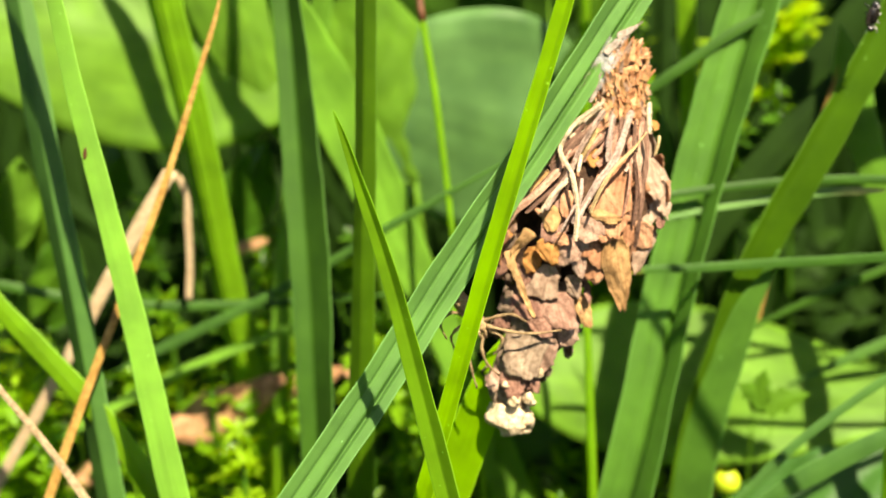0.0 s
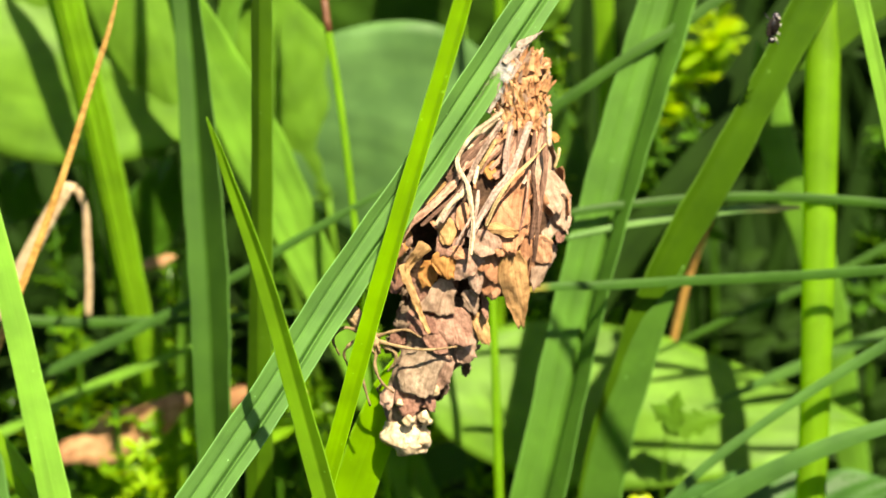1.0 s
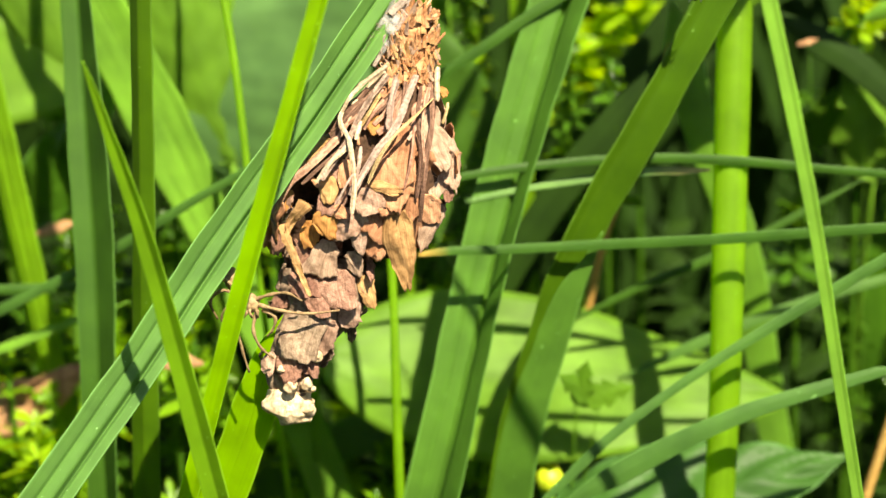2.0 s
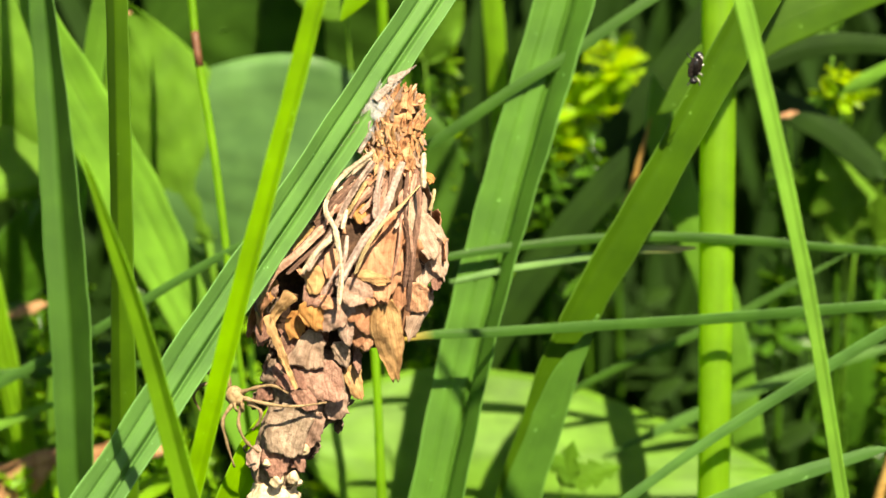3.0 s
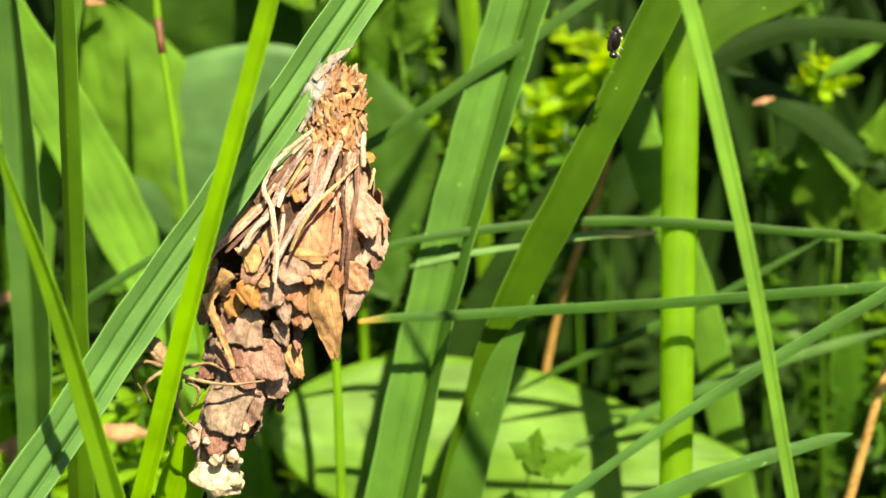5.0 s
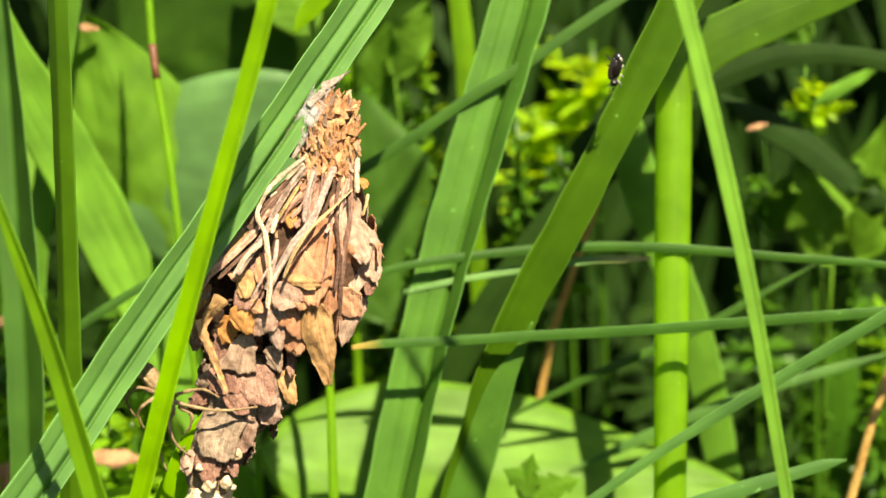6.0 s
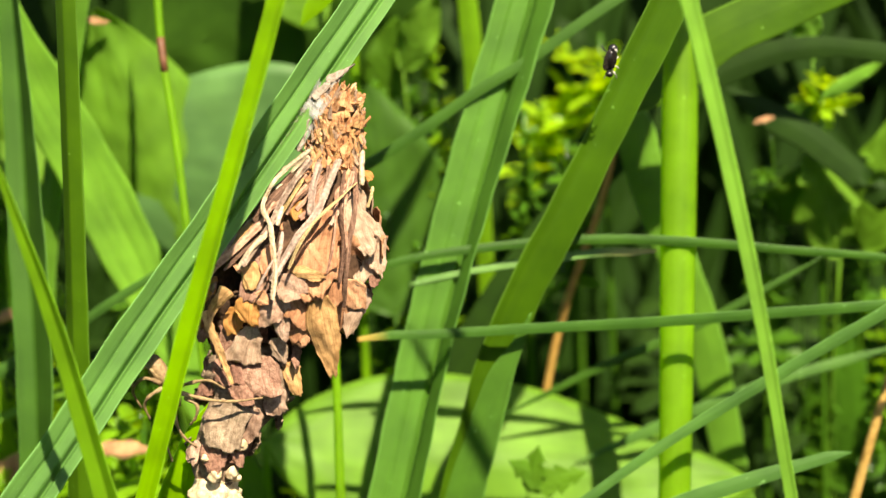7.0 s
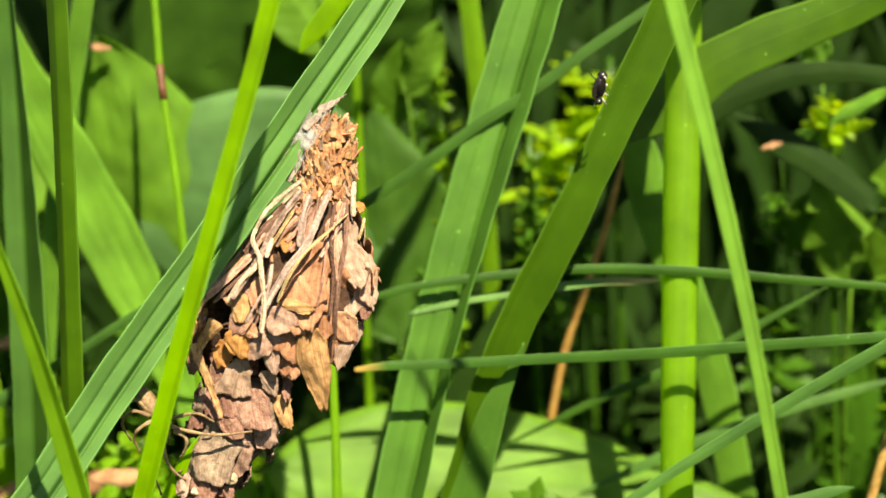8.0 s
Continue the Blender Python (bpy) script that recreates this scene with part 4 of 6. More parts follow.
# ---- undergrowth ----
def whorl_mesh(rng, leaves, length):
    v, f, uv = [], [], []
    for k in range(leaves):
        a = 2 * math.pi * (k + 0.3 * rng.rand()) / leaves
        d = np.array([math.cos(a), math.sin(a), -0.1 + 1.3 * rng.rand()])
        d /= np.linalg.norm(d)
        s = np.array([-math.sin(a), math.cos(a), 0])
        L = length * (0.45 + 0.75 * rng.rand())
        o = len(v)
        for t, w in ((0, 0.25), (0.35, 0.9), (0.7, 1.0), (0.9, 0.6), (1.0, 0.06)):
            c = d * t * L - np.array([0, 0, 0.25 * t * t * L])
            for a2 in (-1, 0, 1):
                v.append(c + s * a2 * w * L * 0.15 + np.array([0, 0, -0.05 * L * (a2 == 0)]))
                uv.append(((a2 + 1) / 2, t * L))
        for i in range(4):
            for j in range(2):
                p = o + i * 3 + j
                f.append((p, p + 1, p + 4, p + 3))
    return v, f, uv


def whorled_weed(x, y, z0, z1, lean, size, mat, label, seed):
    rng = np.random.RandomState(seed)
    top = new("whorled_weed")
    top.location = (x, y, 0)
    h = z1
    n = max(4, int((z1 - z0) / (size * 0.34)))
    path = [np.array([lean * (i / 10) ** 2, 0, h * i / 10]) for i in range(11)]
    v, f, u = tube_data(path, [0.0006 - 0.00002 * i for i in range(11)], 6)
    mesh_object("stem", v, f, WEED, u, top)
    for i in range(n):
        t = i / (n - 1)
        z = z0 + (z1 - z0) * t
        z = max(z0, min(z1, z + 0.35 * size * rng.randn()))
        v, f, u = whorl_mesh(rng, 6 + rng.randint(5), size * (0.95 - 0.45 * t))
        ob = mesh_object("leaf_whorl", v, f, mat, u, top, closed=False)
        ob.location = (lean * (z / h) ** 2, 0, z)
        ob.rotation_euler = (0.4 * rng.randn(), 0.4 * rng.randn(), rng.rand() * 6)
    return tagged(top, label, "weed", "whorled weeds")


WEEDS = []
WEEDS += [
    (0.021, 0.060, 0.084, 0.1080, 0.002, 0.0050, WEED),
    (0.0275, 0.055, 0.084, 0.1040, 0.001, 0.0070, WEED),
    (0.006, 0.056, 0.050, 0.0900, 0.001, 0.0048, WEED),
    (-0.055, 0.042, 0.030, 0.0640, 0.002, 0.0060, WEED_BRIGHT),
    (-0.062, 0.046, 0.030, 0.0600, -0.002, 0.0056, WEED_BRIGHT),
    (-0.086, 0.046, 0.040, 0.0740, 0.002, 0.0060, WEED_BRIGHT),
    (-0.078, 0.050, 0.040, 0.0660, 0.002, 0.0056, WEED),
    (-0.098, 0.050, 0.040, 0.0700, 0.002, 0.0056, WEED),
    (-0.040, 0.050, 0.030, 0.0640, 0.003, 0.0052, WEED),
    (-0.028, 0.036, 0.030, 0.0660, 0.001, 0.0054, WEED_BRIGHT),
    (0.064, 0.066, 0.040, 0.0700, 0.003, 0.0056, WEED),
    (0.002, 0.050, 0.020, 0.0600, 0.003, 0.0054, WEED),
]
WEEDS += [
    (0.072, 0.060, 0.040, 0.0640, 0.003, 0.0056, WEED),
    (-0.095, 0.036, 0.030, 0.066, 0.002, 0.0068, WEED_BRIGHT),
    (-0.089, 0.055, 0.040, 0.082, -0.002, 0.0065, WEED),
    (-0.074, 0.040, 0.030, 0.058, 0.002, 0.0068, WEED_BRIGHT),
    (-0.067, 0.034, 0.020, 0.050, 0.001, 0.0068, WEED_BRIGHT),
    (-0.048, 0.036, 0.020, 0.053, 0.002, 0.0066, WEED_BRIGHT),
    (-0.101, 0.060, 0.050, 0.092, 0.002, 0.0062, WEED_BRIGHT),
    (-0.060, 0.060, 0.050, 0.080, 0.001, 0.0060, WEED),
    (-0.036, 0.030, 0.020, 0.052, 0.001, 0.0062, WEED_BRIGHT),
    (-0.020, 0.044, 0.030, 0.062, 0.001, 0.0060, WEED_BRIGHT),
    (0.000, 0.062, 0.070, 0.112, 0.002, 0.0052, WEED),
    (0.008, 0.060, 0.070, 0.104, 0.002, 0.0052, WEED_BRIGHT),
    (-0.024, 0.058, 0.040, 0.078, 0.002, 0.0070, WEED_BRIGHT),
    (-0.030, 0.048, 0.035, 0.072, -0.002, 0.0070, WEED_BRIGHT),
    (-0.014, 0.054, 0.030, 0.066, 0.003, 0.0066, WEED_BRIGHT),
]
WEEDS += [
    (-0.008, 0.046, 0.025, 0.058, 0.002, 0.0064, WEED_BRIGHT),
    (-0.038, 0.060, 0.040, 0.084, 0.002, 0.0066, WEED),
    (-0.070, 0.028, 0.020, 0.056, 0.002, 0.0066, WEED_BRIGHT),
    (-0.058, 0.030, 0.020, 0.050, -0.002, 0.0062, WEED_BRIGHT),
    (-0.044, 0.026, 0.020, 0.052, 0.003, 0.0064, WEED_BRIGHT),
    (-0.092, 0.042, 0.030, 0.078, 0.002, 0.0070, WEED_BRIGHT),
    (-0.104, 0.044, 0.030, 0.084, -0.003, 0.0070, WEED_BRIGHT),
    (-0.052, 0.056, 0.040, 0.088, 0.002, 0.0068, WEED),
    (-0.070, 0.058, 0.040, 0.092, 0.002, 0.0072, WEED),
    (0.004, 0.040, 0.020, 0.056, 0.003, 0.0064, WEED_BRIGHT),
    (-0.006, 0.034, 0.015, 0.050, -0.002, 0.0062, WEED_BRIGHT),
]
WEEDS += [
    (0.0352, 0.085, 0.1012, 0.1152, 0.001, 0.0120, WEED_LIME),
    (0.0302, 0.088, 0.0947, 0.1112, 0.001, 0.0110, WEED_LIME),
    (0.0253, 0.086, 0.0871, 0.1048, 0.001, 0.0105, WEED_LIME),
    (0.0209, 0.064, 0.0784, 0.0982, 0.001, 0.0046, WEED),
    (0.0099, 0.070, 0.0811, 0.1106, 0.001, 0.0046, WEED),
    (0.0052, 0.072, 0.0845, 0.1140, 0.001, 0.0050, WEED),
    (0.0085, 0.076, 0.0886, 0.1174, 0.001, 0.0052, WEED_BRIGHT),
    (0.0645, 0.062, 0.1034, 0.1088, 0.001, 0.0066, WEED_LIME),
    (0.0567, 0.066, 0.0677, 0.0951, 0.001, 0.0060, WEED),
    (0.0723, 0.070, 0.0594, 0.0887, 0.001, 0.0060, WEED),
    (0.0747, 0.066, 0.0436, 0.0735, 0.001, 0.0060, WEED_BRIGHT),
    (0.0025, 0.056, 0.0615, 0.0797, 0.001, 0.0052, WEED_BRIGHT),
    (-0.0015, 0.060, 0.0638, 0.0813, 0.001, 0.0050, WEED),
    (-0.0321, 0.036, 0.0644, 0.0748, 0.001, 0.0066, WEED_BRIGHT),
    (-0.0361, 0.040, 0.0604, 0.0711, 0.001, 0.0066, WEED_BRIGHT),
    (-0.0308, 0.044, 0.0581, 0.0690, 0.001, 0.0060, WEED_BRIGHT),
    (-0.0477, 0.056, 0.0657, 0.0862, 0.001, 0.0060, WEED_BRIGHT),
    (-0.0509, 0.050, 0.0642, 0.0850, 0.001, 0.0060, WEED_BRIGHT),
    (-0.0463, 0.060, 0.0585, 0.0779, 0.001, 0.0056, WEED_BRIGHT),
    (-0.0492, 0.046, 0.0573, 0.0716, 0.001, 0.0060, WEED_BRIGHT),
    (-0.0595, 0.042, 0.0543, 0.0693, 0.001, 0.0064, WEED_BRIGHT),
    (-0.0715, 0.046, 0.0570, 0.0730, 0.001, 0.0064, WEED_BRIGHT),
    (-0.0670, 0.054, 0.0588, 0.0771, 0.001, 0.0060, WEED_BRIGHT),
    (-0.0553, 0.036, 0.0496, 0.0622, 0.001, 0.0064, WEED_LIME),
    (-0.0543, 0.032, 0.0487, 0.0586, 0.001, 0.0060, WEED_LIME),
    (-0.0856, 0.040, 0.0516, 0.0681, 0.001, 0.0064, WEED_BRIGHT),
    (-0.0890, 0.046, 0.0566, 0.0732, 0.001, 0.0064, WEED_LIME),
    (-0.0304, 0.044, 0.0497, 0.0658, 0.001, 0.0058, WEED_BRIGHT),
    (0.0055, 0.058, 0.0590, 0.0710, 0.001, 0.0050, WEED_BRIGHT),
    (-0.0573, 0.058, 0.0546, 0.0714, 0.001, 0.0056, WEED),
    (-0.0827, 0.034, 0.0478, 0.0597, 0.001, 0.0062, WEED_BRIGHT),
]
for i, (x, y, z0, z1, lean, size, mat) in enumerate(WEEDS):
    whorled_weed(x, y, z0, z1, lean, size, mat, "yellow-green weed with whorls of narrow leaves" if mat is not WEED else "green weed with whorls of narrow leaves", 40 + i)


def undergrowth():
    """Small leaves and grass that nobody could count, low and far behind."""
    rng = np.random.RandomState(5)
    v, f, uv = [], [], []

    def sprig(c, d, s, L, w):
        nor = np.cross(d, s)
        o = len(v)
        for t, q in ((0, 0.2), (0.3, 0.9), (0.65, 1.0), (0.88, 0.6), (1, 0.05)):
            for a in (-1, 0, 1):
                v.append(c + d * t * L + s * a * q * w - nor * (0.15 * w * (a == 0)) - np.array([0, 0, 0.2 * L * t * t]))
                uv.append(((a + 1) / 2, t * L))
        for i in range(4):
            for j in range(2):
                p = o + i * 3 + j
                f.append((p, p + 1, p + 4, p + 3))

    for _ in range(5200):
        y = 0.062 + 0.34 * rng.rand() ** 1.5
        x = (rng.rand() - 0.5) * (0.26 + 1.0 * y)
        z = (0.008 + 0.055 * rng.rand() ** 1.4) * (1 + 1.2 * min(1, (y - 0.06) * 8) * (noise.noise((x * 22, y * 22, 1)) + 0.35))
        a, el = rng.rand() * 6.28, -0.2 + 0.9 * rng.rand()
        d = np.array([math.cos(a) * math.cos(el), math.sin(a) * math.cos(el), math.sin(el)])
        s = np.cross(d, [0, 0, 1])
        s /= np.linalg.norm(s)
        L = 0.004 + 0.006 * rng.rand()
        sprig(np.array([x, y, max(z, 0.003)]), d, s, L, L * (0.14 + 0.2 * rng.rand()))
    tagged(mesh_object("undergrowth", v, f, SHADE_TINT, uv, closed=False), "dense low weeds, their shade put into the dark green", "undergrowth", kind="stuff")
    v.clear(), f.clear(), uv.clear()
    # tall blades, their unseen tops added to shade the gaps behind
    for _ in range(6500):
        y = 0.105 + 1.4 * rng.rand() ** 2.4
        x = (rng.rand() - 0.5) * (0.28 + 1.1 * y)
        d = np.array([0.45 * rng.randn(), 0.25 * abs(rng.randn()), 1.0])
        d /= np.linalg.norm(d)
        s = np.cross(d, [rng.randn() * 0.5, -1, 0.2])
        s /= np.linalg.norm(s)
        sprig(np.array([x, y, 0.0]), d, s, 0.16 + 0.22 * rng.rand(), 0.0010 + 0.0018 * rng.rand())
    for _ in range(15000):   # the meadow goes on behind and beside
        a, r = rng.rand() * 6.2832, 0.34 + 1.9 * rng.rand() ** 1.2
        x, y = r * math.cos(a), 0.05 + r * math.sin(a)
        if y > 0.105 and abs(x) < 0.14 + 0.55 * y:
            continue
        d = np.array([0.3 * rng.randn(), 0.3 * rng.randn(), 1.0])
        d /= np.linalg.norm(d)
        s = np.cross(d, [rng.randn(), rng.randn(), 0.1])
        s /= np.linalg.norm(s)
        sprig(np.array([x, y, 0.0]), d, s, 0.10 + 0.12 * rng.rand(), 0.0020 + 0.004 * rng.rand())
    tagged(mesh_object("far_grass", v, f, FAR_SHADED, uv, closed=False), "distant grass among the weeds, green darkened for shade", "grass", kind="stuff")


undergrowth()


def bud():
    top = new("flower_bud")
    top.location = (0.0158, 0.030, 0.0518)
    v, f, u = tube_data([(0, 0, -0.052), (0.001, 0, -0.02), (0, 0, -0.001)], [0.0005] * 3, 7)
    mesh_object("stem", v, f, BRIGHT, u, top)
    for k in range(5):
        a = 2 * math.pi * k / 5
        vv, ff, uu = [], [], []
        for i in range(7):
            e = -1.2 + 2.3 * i / 6
            for j in range(5):
                b = a + (j - 2) * 0.36 * math.cos(e) ** 0.3
                r = 0.0019 * (1 + 0.06 * (k % 2))
                vv.append((r * math.cos(e) * math.cos(b), r * math.cos(e) * math.sin(b), r * math.sin(e)))
                uu.append((j / 4, i / 6))
        for i in range(6):
            for j in range(4):
                p = i * 5 + j
                ff.append((p, p + 1, p + 6, p + 5))
        mesh_object("petal", vv, ff, PETAL, uu, top, closed=False)
    return tagged(top, "closed yellow buttercup bud on a thin stem", "flower")


bud()


# ---- the leaf-litter case ----
U = 0.00004372
CASE_AT = Vector((-0.0056, 0.0030, 0.0994))
case = new("litter_case")
case.matrix_basis = look(CASE_AT, CASE_AT + Vector((0.0268, 0.9663, -0.2560)), -3.82)
tagged(case, "brown caterpillar case of dead leaf flakes hanging on a blade", "insect case")


def chart(u, v, d=0.0):
    """A place on the case's own drawing (units of 0.044 mm, v downwards) at d mm towards the viewer."""
    return np.array(((u - 402) * U, (610 - v) * U, d / 1000))


# rows down the case: height on the drawing, middle, half width, half depth (mm)
BODY = np.array([(132, 540, 30, 1.6), (158, 540, 56, 2.4), (210, 540, 62, 2.7), (290, 530, 56, 2.5), (330, 520, 74, 3.0), (400, 495, 120, 4.2), (480, 482, 170, 5.0),
                 (560, 430, 210, 5.4), (640, 404, 202, 5.2), (700, 386, 188, 4.4), (760, 360, 148, 3.2)])
TAIL = np.array([(730, 340, 104, 2.4), (800, 334, 114, 2.9), (860, 332, 114, 3.2), (920, 312, 106, 3.2), (980, 270, 84, 3.0), (1050, 244, 72, 2.8), (1110, 238, 55, 2.3), (1150, 244, 46, 1.8), (1176, 256, 26, 0.9)])


def girth(table, v):
    return [np.interp(v, table[:, 0], table[:, k]) for k in (1, 2, 3)]


def skin(table, v, ang):
    """A point on the skin and its outward direction; ang 0 faces the viewer, 90 to the right."""
    m, w, d = girth(table, v)
    s, c = math.sin(ang), math.cos(ang)
    n = np.array((s / (w * U), 0.0, c / (d / 1000)))
    return chart(m + w * s, v, d * c), n / np.linalg.norm(n)


HOLLOWS = ((304, 606, 46, 38, 5.0), (379, 730, 32, 27, 3.4), (300, 690, 42, 42, 2.4), (226, 742, 44, 62, 2.6), (456, 770, 60, 26, 2.4))   # dark openings: place, half size, depth in mm


def on_case(u, v, proud=0.0):
    """A point of the front at (u, v) on the drawing, proud mm above the skin, and the skin's outward direction."""
    best = None
    for table in (BODY, TAIL):
        if table[0, 0] <= v <= table[-1, 0]:
            m, w, d = girth(table, v)
            x = max(-0.97, min(0.97, (u - m) / w))
            p, n = skin(table, v, math.asin(x))
            if best is None or p[2] > best[0][2]:
                best = (p, n)
    p, n = best
    return chart(u, v, p[2] * 1000 + proud), n + np.array((0, 0, 1.3))


def core(name, table, label, mat=CORE):
    v, f, uv, n = [], [], [], 44
    rows = np.linspace(table[0, 0], table[-1, 0], 60)
    for y in rows:
        for k in range(n):
            p, d = skin(table, y, 2 * math.pi * k / n)
            q = p - d * (0.0005 - 0.0005 * noise.noise(Vector(p) * 700))
            if q[2] > 0:
                u = 402 + q[0] / U
                q[2] -= 0.001 * sum(h * math.exp(-((u - a0) / ru) ** 2 - ((y - b0) / rv) ** 2) for a0, b0, ru, rv, h in HOLLOWS)
            v.append(q)
            uv.append((k / n, y * U))
    for i in range(len(rows) - 1):
        for k in range(n):
            a, b = i * n + k, i * n + (k + 1) % n
            f.append((a, a + n, b + n, b))
    f += [tuple(range(n)), tuple(range((len(rows) - 1) * n, len(rows) * n))[::-1]]
    mesh_object(name, v, f, mat, uv, case, label)


core("upper_body", BODY, "brown felted inner wall, darkened to make the openings look shaded")
NECK = BODY[:5] + np.array((0, 0, 0, 0.25))
core("neck", NECK, "rusty felt under the chips of the neck", CHIP)
core("lower_body", TAIL, "wrinkled grey-brown skin of the tail", FLAKE_GREY)


def flake(p, down, out, length, width, mat, lift=0.1, curl=0.25, ragged=0.25, label="", name="leaf_flake", thick=0.00007, fine=False, taper=0.25, tuck=0.0):
    """A torn piece of dead leaf: fixed at p, pointing along down, facing out; curl bends it round the case."""
    down = np.array(down, float)
    down /= np.linalg.norm(down)
    out = np.array(out, float)
    out -= down * (out @ down)
    out /= np.linalg.norm(out)
    side = np.cross(down, out)
    rows, cols = (6, 4) if fine else (21, 17)
    rng = np.random.RandomState(int(abs(p[0] * 7.1e6 + p[1] * 1.3e7 + length * 3e6)) % 99991)
    ph = rng.rand(8) * 6
    lf, rt = (np.interp(np.linspace(0, 5, rows), np.arange(6), rng.rand(6)) * 0.75 + 0.25 * rng.rand(rows) for _ in range(2))
    cut = np.convolve(rng.rand(cols + 4), (0.15, 0.25, 0.3, 0.25, 0.15), "valid")[:cols] * ragged * 0.6 + (0.22 * ragged) * rng.rand(cols)
    slant, peak = ragged * 0.7 * rng.randn(), rng.uniform(-0.6, 0.6)
    f, b, uv = [], [], []
    for i in range(rows):
        t = i / (rows - 1)
        for j in range(cols):
            a = -1 + 2 * j / (cols - 1)
            w = 1 - ragged * 0.7 * (lf[i] if a < 0 else rt[i]) - (0.8 * t * t if fine else taper * t * t if taper < 1 else 1 - math.sin(math.pi * (0.25 + 0.66 * t)))
            w *= 0.5 + 0.5 * min(1.0, t * 4) if tuck else 1.0
            tt = t * (1 - cut[j] - slant * a * 0.5 - (0.0 if fine else ragged * 0.4 * abs(a - peak) ** 1.4)) * length
            aw = a * w * width / 2
            z = lift * length * t * t - curl * width * a * a * 0.5 + 0.03 * width * math.sin(t * 6 + a * 3 + ph[2]) + 0.015 * width * math.sin(t * 13 + a * 7 + ph[3])
            q = p + down * tt + side * (aw + 0.08 * width * math.sin(t * 4 + ph[5]) * ragged * 3) + out * (z - tuck * (1 - t) ** 2)
            if not fine:
                c = Vector(q) * 420 + Vector((ph[4] * 9, 0, 0))
                q = q + out * (0.00022 * noise.noise(c) + 0.00009 * noise.noise(c * 2.7)) + side * (0.00012 * noise.noise(c * 2.1 + Vector((7, 0, 0)))) + down * (0.00020 * noise.noise(c * 2.6 + Vector((0, 9, 0))) * t)
                rim = max(0.0, abs(a) - 0.75) * 4   # torn margins
                tear = noise.noise(Vector(q) * 2600) + 0.7 * noise.noise(Vector(q) * 5200)
                q = q + side * (math.copysign(1, a) * 0.00010 * rim * tear) + down * (0.00022 * max(0.0, t - 0.85) / 0.15 * tear)
            f.append(q + out * thick)
            b.append(q - out * thick)
            uv.append((a * 0.5 + 0.5, tt))
    return mesh_object(name, f + b, closed_strip(f, b, rows, cols), mat, uv + uv, case, label, smooth=not fine)


